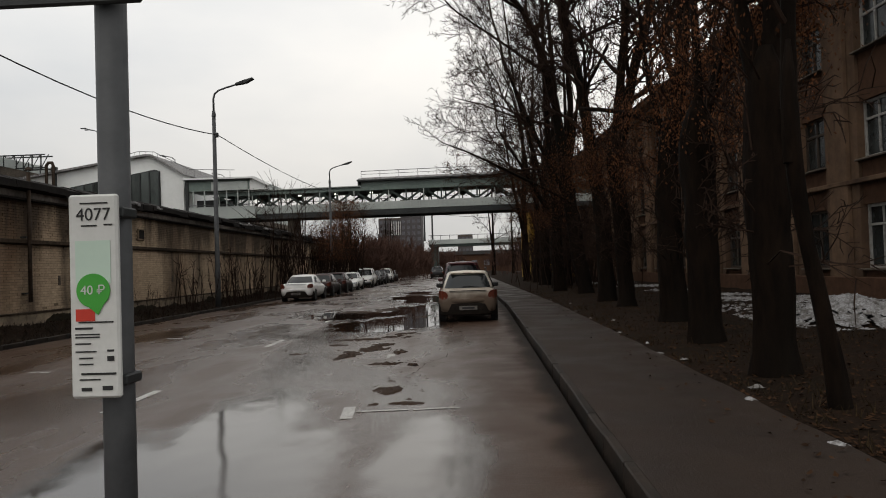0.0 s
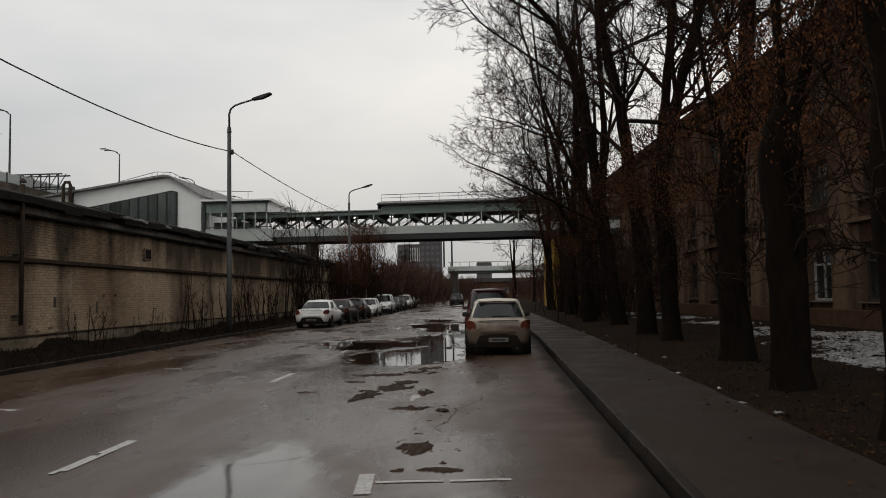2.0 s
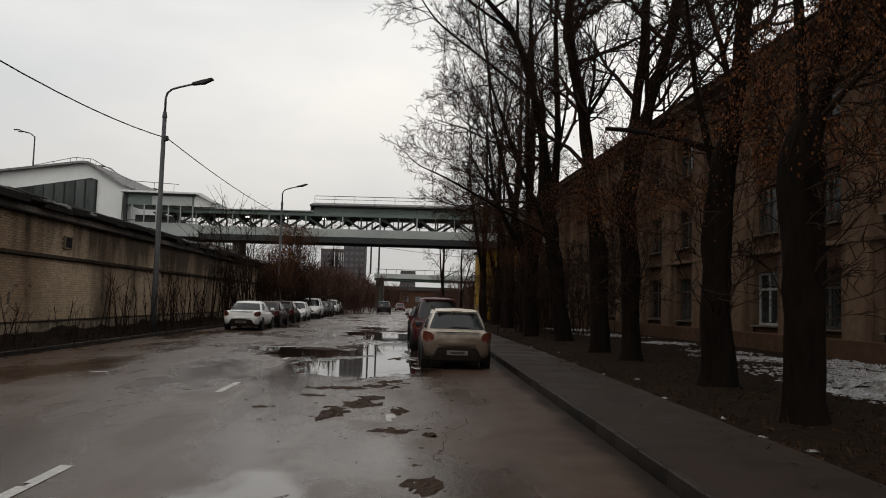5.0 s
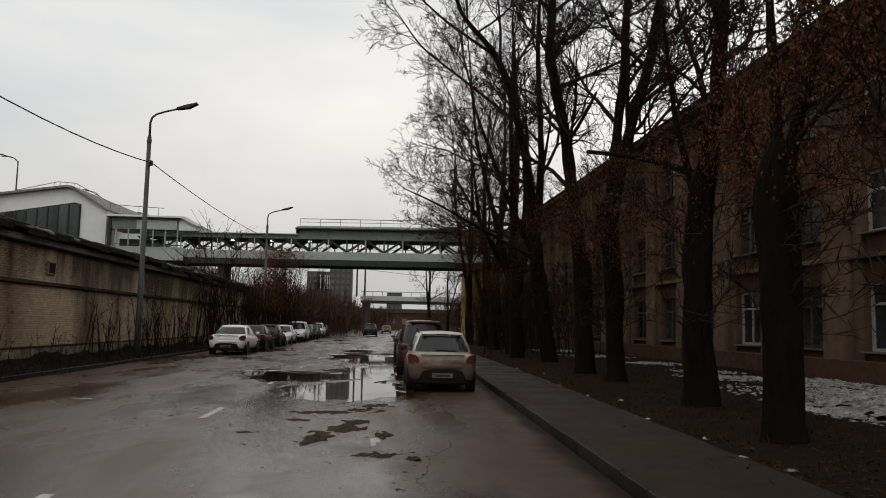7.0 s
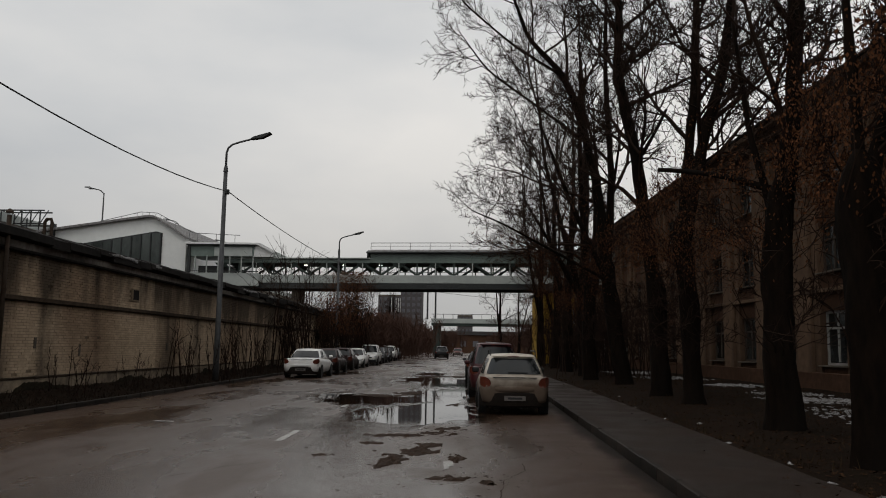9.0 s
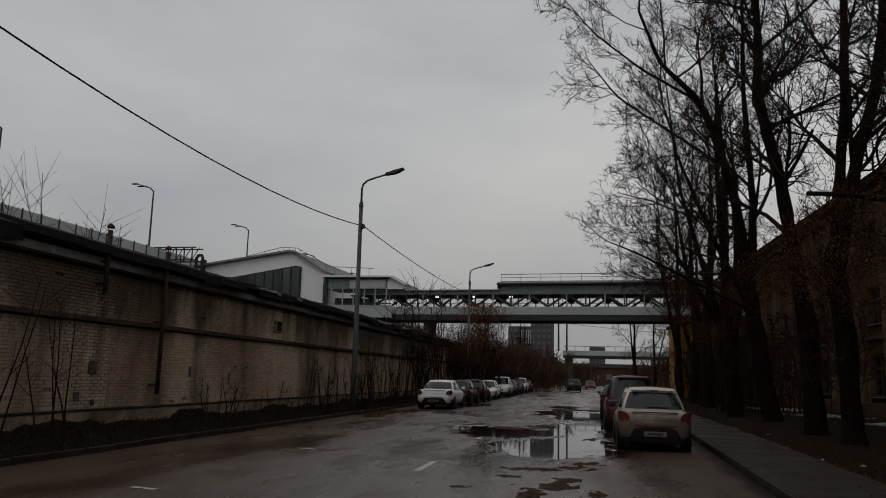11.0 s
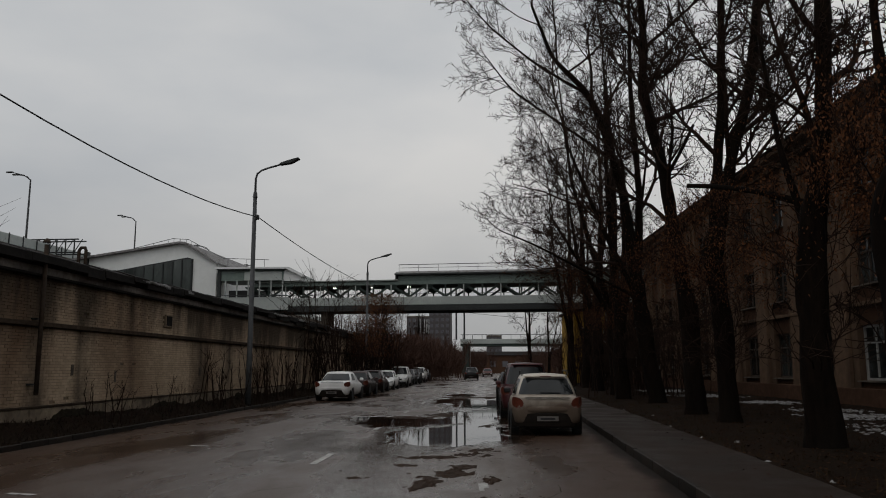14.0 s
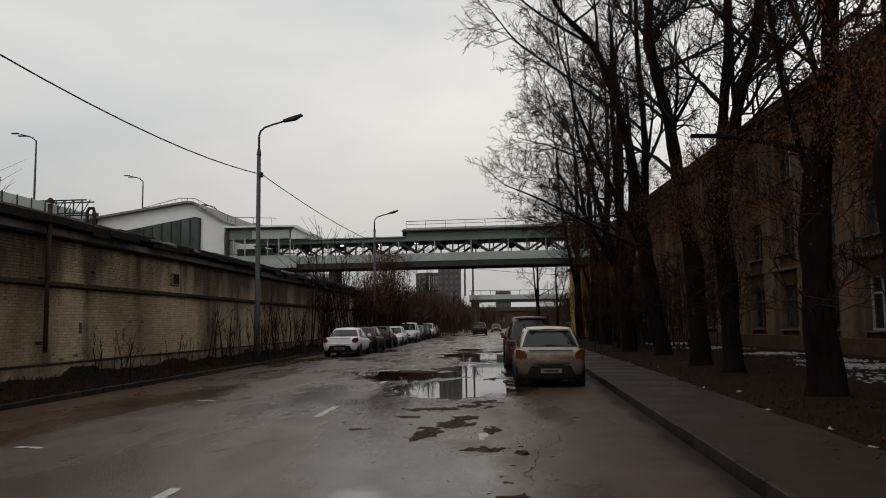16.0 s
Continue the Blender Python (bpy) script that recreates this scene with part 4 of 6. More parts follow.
# ---- covered footbridge over the street, station building, viaduct, distance ----
BR = pose(-8, 75, 0, 0, 0, -4.0)
bridge = thing("footbridge", BR, "grey-green covered steel footbridge with latticed sides", "footbridge")
BX0, BX1, BD = -16.5, 30.0, 3.6
STEP_X = -2.2
for y in (0.0, BD):
    g = Mesh()
    g.box(((BX0 + BX1) / 2, y, 7.75), (BX1 - BX0, 0.16, 0.75), 0.02)
    part("side_panel", g, M_LIGHT, bridge, "pale ribbed lower side panel")
    part("lower_chord", Mesh().box(((BX0 + BX1) / 2, y + (0.0 if y else 0.03), 7.08), (BX1 - BX0, 0.3, 0.5), 0.03), M_DARKSTEEL, bridge, "dark steel lower girder")
    part("upper_chord", Mesh().box(((BX0 + BX1) / 2, y, 9.42), (BX1 - BX0, 0.2, 0.36), 0.03), M_GREEN, bridge)
    part("valance", Mesh().box(((STEP_X + BX1) / 2, y - 0.02, 9.85), (BX1 - STEP_X, 0.14, 0.5), 0.02), M_GREEN, bridge, "grey-green valance under the roof")
    n = int((BX1 - BX0) / 1.7)
    for k in range(n + 1):
        x = BX0 + k * 1.7
        part("post", Mesh().box((x, y, 8.7), (0.13 if k % 2 else 0.1, 0.14, 1.2), 0.01), M_LIGHT if k % 2 == 0 and not y else M_BRGREEN, bridge)
        if k < n:
            a, b = ((x, 8.12), (x + 1.7, 9.25)) if k % 2 else ((x, 9.25), (x + 1.7, 8.12))
            ang = math.degrees(math.atan2(b[1] - a[1], 1.7))
            dm = pose((a[0] + b[0]) / 2, y + 0.01, (a[1] + b[1]) / 2, 0, -ang, 0)
            part("diagonal", Mesh().box((0, 0, 0), (2.0, 0.1, 0.19), 0.01, dm), M_BRGREEN, bridge)
            xt = x + (1.7 if k % 2 else 0)
            part("gusset", Mesh().prism([(xt - 0.7, 9.26), (xt + 0.7, 9.26), (xt + 0.48, 9.06), (xt + 0.3, 8.84), (xt + 0.14, 8.76), (xt - 0.14, 8.76), (xt - 0.3, 8.84), (xt - 0.48, 9.06)], y - 0.06, y + 0.06, "y"), M_BRGREEN, bridge)
    rib = Mesh()
    for k in range(int((BX1 - BX0) / 0.85)):
        rib.box((BX0 + 0.4 + k * 0.85, y - 0.09, 7.75), (0.05, 0.04, 0.72))
    part("ribs", rib, M_LIGHT, bridge)["kind"] = "stuff"
part("deck", Mesh().box(((BX0 + BX1) / 2, BD / 2, 7.3), (BX1 - BX0, BD - 0.3, 0.25)), M_DARKSTEEL, bridge)
# dark slab added below the roof to draw the shade inside
part("ceiling_panel", Mesh().box(((BX0 + BX1) / 2, BD / 2, 9.27), (BX1 - BX0, BD - 0.4, 0.06)), M_BRGREEN, bridge, "inner ceiling, kept dark for the shaded roof space")
glz = Mesh()
for k in range(int((BX1 - BX0) / 0.85)):
    glz.box((BX0 + k * 0.85, BD + 0.12, 8.7), (0.05, 0.05, 1.2))
for z in (8.35, 8.75):
    glz.box(((BX0 + BX1) / 2, BD + 0.12, z), (BX1 - BX0, 0.04, 0.045))
part("glazing_bars", glz, M_BRGREEN, bridge)["kind"] = "stuff"
part("flat_roof", Mesh().box(((BX0 + STEP_X) / 2, BD / 2, 9.67), (STEP_X - BX0, BD + 0.6, 0.12), 0.03), M_LIGHT, bridge)
part("high_roof", Mesh().prism([(-0.5, 10.12), (-0.5, 10.24), (0.5, 10.5), (BD - 0.5, 10.5), (BD + 0.5, 10.24), (BD + 0.5, 10.12)], STEP_X - 0.3, BX1, "x"), M_DARKSTEEL, bridge, "dark roof edge")
part("roof_snow", Mesh().prism([(-0.3, 10.3), (0.5, 10.56), (BD - 0.5, 10.56), (BD + 0.3, 10.3)], STEP_X, BX1, "x"), M_SNOW, bridge, "thin snow on the roof")
for x in (STEP_X - 0.2,):
    part("end_panel", Mesh().box((x, BD / 2, 9.95), (0.12, BD + 0.6, 0.55), 0.02), M_DARKSTEEL, bridge)
rail = Mesh()
rail.tube([(STEP_X, 0.2, 11.15), (BX1, 0.2, 11.15)], 0.03, 6)
rail.tube([(STEP_X, 0.2, 10.85), (BX1, 0.2, 10.85)], 0.02, 6)
for k in range(18):
    rail.tube([(STEP_X + k * 1.85, 0.2, 10.4), (STEP_X + k * 1.85, 0.2, 11.15)], 0.02, 5)
part("roof_railing", rail, M_STEEL, bridge, "thin steel roof railing")
M_LAMP = glow_mat("lit_lamp", (1.0, 0.96, 0.88), 3.0)
for x in (-13.4, -8.6, -4.9, -1.4):
    part("ceiling_lamp", Mesh().box((x, 0.9, 9.12), (0.3, 0.16, 0.1), 0.02), M_LAMP, bridge, "small lit ceiling lamp")
for x in (-9.5, 17.0, 27.0):
    part("pier", Mesh().box((x, BD / 2, 3.3), (0.7, 2.2, 7.2), 0.08), M_CONC, bridge, "concrete pier")

# station hall
st = thing("station_hall", pose(-30.42, 76, 0), "white station hall with a glazed dark gable window", "building")
part("gable", Mesh().prism([(-26, 0), (2.4, 0), (2.4, 11.5), (-0.7, 13.5), (-1.3, 13.55), (-26, 9.9)], 0.2, 22, "y"), M_WHITE, st, "white metal-clad walls")
part("roof", Mesh().prism([(2.7, 11.6), (-0.7, 13.68), (-1.3, 13.73), (-26.2, 10.12), (-26.2, 9.9), (-1.3, 13.53), (-0.75, 13.48), (2.6, 11.46)], -0.3, 22.5, "y"), M_SNOW, st, "pale roof edge with thin snow")
part("window_reveal", Mesh().prism([(0.06, 8.0), (0.06, 12.05), (-0.5, 12.2), (-9.0, 10.75), (-16, 9.3), (-16, 8.0)], 0.1, 0.21, "y"), M_DARKSTEEL, st, "dark frame of the gable window")
for k in range(14):
    x0, x1 = -0.06 - k * 0.95, -0.94 - k * 0.95
    zt = lambda x: 12.1 + (x + 0.5) * 0.172 if x < -0.5 else 12.0
    part("pane", Mesh().prism([(x0, 8.0), (x0, zt(x0)), (x1, zt(x1)), (x1, 8.0)], 0.04, 0.09, "y"), M_CURTAIN, st)
    part("mullion", Mesh().box((x0 + 0.03, 0.0, (7.9 + zt(x0)) / 2), (0.13, 0.12, zt(x0) - 8.0), 0.01), M_DARKSTEEL, st)
rl = Mesh()
rpts = [(-6, 0.3, 13.2), (-2.2, 0.3, 14.1), (-0.6, 0.3, 14.0), (3.0, 0.3, 12.1), (7.5, 0.3, 11.9)]
rl.tube(rpts, 0.03, 5)
for (xa, _, za), (xb, _, zb) in zip(rpts, rpts[1:]):
    for t in (0.1, 0.5, 0.9):
        rl.tube([(xa + (xb - xa) * t, 0.3, za + (zb - za) * t), (xa + (xb - xa) * t, 0.3, za + (zb - za) * t - 0.8)], 0.02, 4)
part("roof_railing", rl, M_STEEL, st)
an = thing("bridge_entrance", pose(-27.4, 75.2, 0), "grey entrance pavilion joining the footbridge and the station", "building")
part("upper_wall", Mesh().box((3.2, 1.9, 10.3), (6.2, 3.8, 1.1), 0.02), M_GREEN, an)
part("light_panel", Mesh().box((4.3, -0.03, 10.2), (3.6, 0.08, 0.85), 0.02), M_LIGHT, an, "pale cladding panel")
part("roof", Mesh().prism([(-0.3, 11.05), (6.9, 11.0), (8.4, 10.2), (8.2, 10.05), (6.6, 10.85), (-0.3, 10.88)], -0.4, 4.4, "y"), M_WHITE, an, "thin white roof with a sloping end")
part("end_gable", Mesh().prism([(6.2, 9.75), (6.35, 10.86), (6.7, 10.84), (8.15, 10.04), (8.0, 9.75)], 0.0, 3.8, "y"), M_WHITE, an, "white end panel")
part("fascia", Mesh().box((3.2, -0.2, 10.82), (6.6, 0.3, 0.1)), M_DARKSTEEL, an)
part("corner_post", Mesh().box((0.1, 0, 8.0), (0.3, 0.3, 6.0), 0.02), M_DARKSTEEL, an)
part("lower_wall", Mesh().box((3.4, 0.0, 7.6), (6.8, 0.2, 1.2), 0.02), M_LIGHT, an)
for k in range(6):
    part("mullion", Mesh().box((0.7 + k * 1.1, 0, 9.0), (0.1, 0.12, 1.6), 0.01), M_LIGHT, an)
part("core", Mesh().box((2.0, 2.5, 4.5), (3.0, 2.0, 9.0)), M_DARKSTEEL, an)
part("stair_rail", Mesh().box((3.4, -0.25, 8.35), (6.8, 0.05, 0.06)), M_STEEL, an)

# raised road behind the garages, with its lamps
via = thing("viaduct", pose(-45, 0, 0), "raised concrete road with a pale barrier behind the garages", "viaduct")
part("deck", Mesh().box((-5.2, 95, 12.2), (11, 190, 1.0), 0.05), M_CONC, via)
bar = Mesh()
for k in range(90):
    bar.box((0.25, 1 + k * 2.1, 13.15), (0.12, 2.06, 0.9), 0.03)
part("barrier", bar, M_LIGHT, via, "pale barrier panels")
for k in range(90):
    part("barrier_post", Mesh().box((0.34, k * 2.1, 13.2), (0.08, 0.12, 1.0), 0.02), M_DARKSTEEL, via)
for k in range(9):
    part("column", Mesh().box((-5, 6 + k * 22, 5.9), (2.0, 1.4, 12.0), 0.1), M_CONC, via)


def twin_lamp():
    lamp = thing("viaduct_lamp", pose(0, 0, 0), "slender grey twin-headed street lamp on the raised road", "street lamp", "lamps on the raised road")
    part("pole", Mesh().tube([(0, 0, 0), (0, 0, 4.5), (0, 0, 7.0)], [0.11, 0.09, 0.07], 8), M_STEEL, lamp)
    for s_ in (-0.25, 0.25):
        part("arm", Mesh().tube([(0, 0, 6.9), (-0.5, s_, 7.35), (-1.6, s_ * 2, 7.6)], 0.04, 6), M_STEEL, lamp)
        part("head", Mesh().box((-1.85, s_ * 2, 7.62), (0.7, 0.26, 0.12), 0.04), M_DARKSTEEL, lamp)
    return lamp


tw = twin_lamp()
tw.matrix_basis = pose(-46.0, 53, 12.7)
for x, y in ((-46, 73.8), (-46, 95.6), (-46, 119.6), (-46, 31), (-46, 143)):
    copy_thing(tw, pose(x, y, 12.7))
ga = thing("steel_gantry", pose(-46.6, 75.5, 11.55), "dark latticed steel gantry with a bent pipe", "gantry")
for z in (0.2, 1.5):
    for y in (0, 1.4):
        part("rail", Mesh().box((2.4, y, z + 1.0), (5.0, 0.12, 0.12)), M_DARKSTEEL, ga)
for k in range(6):
    part("upright", Mesh().box((k * 0.9, 0, 1.8), (0.1, 0.1, 1.5)), M_DARKSTEEL, ga)
    part("brace", Mesh().tube([(k * 0.9, 0, 1.2), (k * 0.9 + 0.8, 0, 2.5)], 0.045, 5), M_DARKSTEEL, ga)
part("leg", Mesh().box((1.0, 0.7, -6.2), (0.4, 0.4, 15)), M_DARKSTEEL, ga)
part("leg", Mesh().box((5.5, 0.7, -6.2), (0.4, 0.4, 15)), M_DARKSTEEL, ga)
part("pipe", Mesh().tube([(5.2, -0.3, -1), (5.2, -0.3, 1.3), (5.4, -0.3, 1.6), (5.8, -0.3, 1.6), (5.9, -0.3, 1.3), (5.9, -0.3, -2)], 0.16, 8), M_RUST, ga)

fb = thing("low_brick_building", pose(0, 232, 0), "long low dark red-brown building closing the street", "building")
part("wall", Mesh().box((8, 5, 2.4), (60, 10, 5.4)), M_STUCCO2, fb)
part("roof", Mesh().prism([(-0.5, 5.1), (5, 6.3), (10.5, 5.1)], -22, 38, "x"), M_FELT, fb)
for k in range(16):
    part("window", Mesh().box((-19 + k * 3.6, -0.03, 2.6), (1.6, 0.1, 1.6), 0.02), M_TOWER_G, fb)
# second bridge and far buildings
b2 = thing("far_bridge", pose(0, 168, 0), "low pale road bridge crossing the street far off", "bridge")
part("deck", Mesh().box((20, 2, 7.0), (60, 6, 1.0), 0.05), M_LIGHT, b2)
part("soffit", Mesh().box((20, 2, 6.3), (60, 5.6, 0.5)), M_BRGREEN, b2)
part("railing", Mesh().box((20, -0.8, 8.4), (60, 0.08, 0.1)), M_STEEL, b2)
for k in range(31):
    part("rail_post", Mesh().box((-9.5 + 2 * k, -0.8, 7.95), (0.1, 0.1, 0.9)), M_STEEL, b2)
for x in (-8.9, 14.0):
    part("pier", Mesh().box((x, 2, 2.9), (1.6, 3, 6.6), 0.1), M_BRGREEN, b2)


def catenary_pole(x):
    pl = thing("catenary_pole", pose(x, 169.5, 7.4), "tall thin steel pole standing on the far bridge", "pole", "poles on the far bridge")
    part("mast", Mesh().tube([(0, 0, 0), (0, 0, 13.5)], [0.2, 0.14], 8), M_DARKSTEEL, pl)
    part("crossarm", Mesh().box((0.6, 0, 12.2), (1.8, 0.1, 0.1)), M_DARKSTEEL, pl)


catenary_pole(-11.0)
catenary_pole(-9.3)
wire = Mesh()
for z in (13.2, 14.4):
    wire.tube([(-9.3 + 44 * t, 169.5, z - 2.2 * t - 3.0 * t * (1 - t)) for t in [k / 12 for k in range(13)]], 0.035, 4)
solid("overhead_wire", wire, M_CABLE, "thin dark wires strung along the far bridge", "cable")


def tower(x, y, w, d, floors, cols, fh=3.0, label="grey high-rise block of flats in the distance"):
    t_ = thing("apartment_building", pose(x, y, -0.3), label, "building", "far blocks of flats")
    part("wall", Mesh().box((0, d / 2, floors * fh / 2), (w, d, floors * fh)), M_TOWER, t_)
    part("roof", Mesh().box((0, d / 2, floors * fh + 0.4), (w * 0.98, d * 0.98, 0.8)), M_CONC, t_)
    pane = Mesh().box((0, 0, 0), (w / cols * 0.55, 0.3, fh * 0.55)).data("window", M_TOWER_G)
    for i in range(floors):
        for j in range(cols):
            ob = new("window", pane)
            ob.parent = t_
            ob.matrix_basis = pose(-w / 2 + (j + 0.5) * w / cols, -0.1, (i + 0.55) * fh)
    return t_


flats = tower(-45, 400, 12.5, 14, 9, 5)
for k in range(5):
    part("fin", Mesh().box((0.6 + k * 1.15, -0.5, 22.5), (0.35, 0.5, 7.0)), M_WHITE, flats, "white vertical fin")
tower(-34.2, 396, 10.5, 14, 12, 4)
tower(-7.5, 420, 8, 12, 6, 4, label="low far block of flats beyond the bridges")
tower(44, 330, 30, 12, 3, 8, label="low far block of flats beyond the bridges")
rb = thing("brick_building", pose(9.5, 150, 0), "dark red-brown low building beyond the footbridge", "building")
part("wall", Mesh().box((4, 4, 2.4), (9, 8, 4.8)), M_STUCCO2, rb)
part("roof", Mesh().prism([(-1, 4.8), (4, 6.6), (9, 4.8)], -0.4, 8.4, "y"), M_FELT, rb)

# ---- street lamps and the cable ----
def street_lamp(x, y, turn):
    lamp = thing("street_lamp", pose(x, y, 0.15, 0, 0, turn), "grey steel street lamp with one curved arm", "street lamp", "street lamps")
    part("pole", Mesh().tube([(0, 0, -0.1), (0, 0, 1.8), (0, 0, 1.85), (0, 0, 9.05)], [0.13, 0.125, 0.115, 0.085], 12), M_STEEL, lamp, smooth=True)
    part("collar", Mesh().tube([(0, 0, 8.95), (0, 0, 9.2)], [0.11, 0.075], 12), M_STEEL, lamp)
    part("arm", Mesh().tube([(0, 0, 9.1), (0.0, 0, 9.8), (0.07, 0, 10.02), (0.25, 0, 10.17), (0.6, 0, 10.28), (1.5, 0, 10.5)], [0.055, 0.05, 0.048, 0.045, 0.045, 0.04], 8), M_STEEL, lamp, smooth=True)
    part("head", Mesh().prism([(1.1, 10.38), (1.15, 10.46), (1.55, 10.58), (1.96, 10.68), (1.98, 10.63), (1.6, 10.44)], -0.14, 0.14, "y"), M_DARKSTEEL, lamp, "flat dark lamp head")
    part("cable_clamp", Mesh().box((0.14, -0.05, 8.05), (0.16, 0.16, 0.22), 0.03), M_DARKSTEEL, lamp)
    return lamp


LAMPS = [(-10.95, 8.0), (-11.2, 36.4), (-11.45, 65.9)]
for x, y in LAMPS:
    street_lamp(x, y, -3)
cab_g = Mesh()
for (xa, ya), (xb, yb), sag in zip(LAMPS, LAMPS[1:], (0.84, 0.28)):
    cab_g.tube([(xa + 0.16 + (xb - xa) * t, ya + (yb - ya) * t, 8.22 - sag * 4 * t * (1 - t)) for t in [k / 14 for k in range(15)]], 0.022, 6)
solid("overhead_cable", cab_g, M_CABLE, "black cable slung from lamp to lamp", "cable")

# ---- parking sign on its post ----
sg = thing("parking_sign", pose(0.197, 2.2, 0), "tall white parking tariff board on a grey steel post", "sign")
part("post", Mesh().tube([(0, 0.03, -0.05), (0, 0.03, 2.62)], 0.045, 20), M_STEEL, sg, smooth=True)
part("base_plate", Mesh().tube([(0, 0.03, -0.02), (0, 0.03, 0.03)], 0.12, 20), M_STEEL, sg)
board = part("board", Mesh().box((-0.025, -0.045, 1.585), (0.14, 0.022, 0.57), 0.006), M_PLATE, sg, "white tariff board with a green disc")
part("clamp", Mesh().box((0.036, 0.02, 1.345), (0.034, 0.1, 0.03), 0.005), M_DARKSTEEL, sg)
part("clamp", Mesh().box((0.0, 0.01, 1.82), (0.11, 0.09, 0.03), 0.005), M_DARKSTEEL, sg)
part("upper_plate", Mesh().box((-0.16, -0.03, 2.625), (0.56, 0.02, 0.42), 0.006), M_DARKSTEEL, sg, "larger sign plate overhead")
M_SIGN_G = mat("sign_green", (0.06, 0.33, 0.05), (0.05, 0.28, 0.045), rough=0.5, scale=10, bump=0)
M_SIGN_P = mat("sign_pale_green", (0.5, 0.62, 0.53), (0.46, 0.58, 0.5), rough=0.5, scale=10, bump=0)
M_SIGN_R = mat("sign_red", (0.5, 0.05, 0.03), (0.42, 0.04, 0.03), rough=0.5, scale=10, bump=0)
M_INK = mat("sign_ink", (0.02, 0.02, 0.02), (0.03, 0.03, 0.03), rough=0.6, scale=10, bump=0)
part("pale_band", Mesh().box((-0.025, -0.0575, 1.68), (0.1, 0.002, 0.12)), M_SIGN_P, board)
part("green_disc", Mesh().tube([(-0.025, -0.0575, 1.60), (-0.025, -0.0605, 1.60)], 0.048, 32), M_SIGN_G, board)
part("green_tip", Mesh().prism([(-0.06, 1.572), (0.01, 1.572), (-0.012, 1.532)], -0.0598, -0.0576, "y"), M_SIGN_G, board)
part("red_bar", Mesh().box((-0.05, -0.0572, 1.532), (0.055, 0.001, 0.034)), M_SIGN_R, board)
for x, z, w, h in ((-0.02, 1.845, 0.08, 0.004), (-0.035, 1.782, 0.045, 0.004), (0.02, 1.784, 0.025, 0.004), (-0.02, 1.512, 0.1, 0.004), (-0.055, 1.495, 0.05, 0.006), (-0.045, 1.478, 0.07, 0.004), (-0.045, 1.47, 0.07, 0.004),
                   (-0.058, 1.452, 0.045, 0.004), (-0.05, 1.43, 0.06, 0.004), (0.02, 1.432, 0.02, 0.006), (-0.05, 1.412, 0.04, 0.004), (0.02, 1.41, 0.02, 0.014), (-0.05, 1.395, 0.04, 0.004), (-0.015, 1.368, 0.1, 0.006), (-0.04, 1.352, 0.06, 0.004),
                   (-0.05, 1.325, 0.03, 0.01), (0.01, 1.328, 0.03, 0.012), (-0.025, 1.572, 0.04, 0.006)):
    part("print_bar", Mesh().box((x, -0.0573, z), (w, 0.0012, h)), M_INK if z != 1.572 else M_PLATE, board)


def lettering(text, x, z, size, material, parent, y):
    cu = bpy.data.curves.new("lettering", 'FONT')
    cu.body, cu.size, cu.extrude, cu.align_x = text, size, 0.0006, 'CENTER'
    ob = new("lettering_source", cu)
    bpy.context.view_layer.update()
    me = bpy.data.meshes.new_from_object(ob.evaluated_get(bpy.context.evaluated_depsgraph_get()))
    bpy.data.objects.remove(ob)
    me.materials.clear()
    me.materials.append(material)
    t_ = new("lettering", me)
    t_.parent = parent
    t_.matrix_basis = pose(x, y, z, 90, 0, 0)
    return t_


lettering("4077", -0.022, 1.797, 0.05, M_INK, board, -0.0575)
lettering("40 ₽", -0.025, 1.59, 0.036, M_PLATE, board, -0.0615)


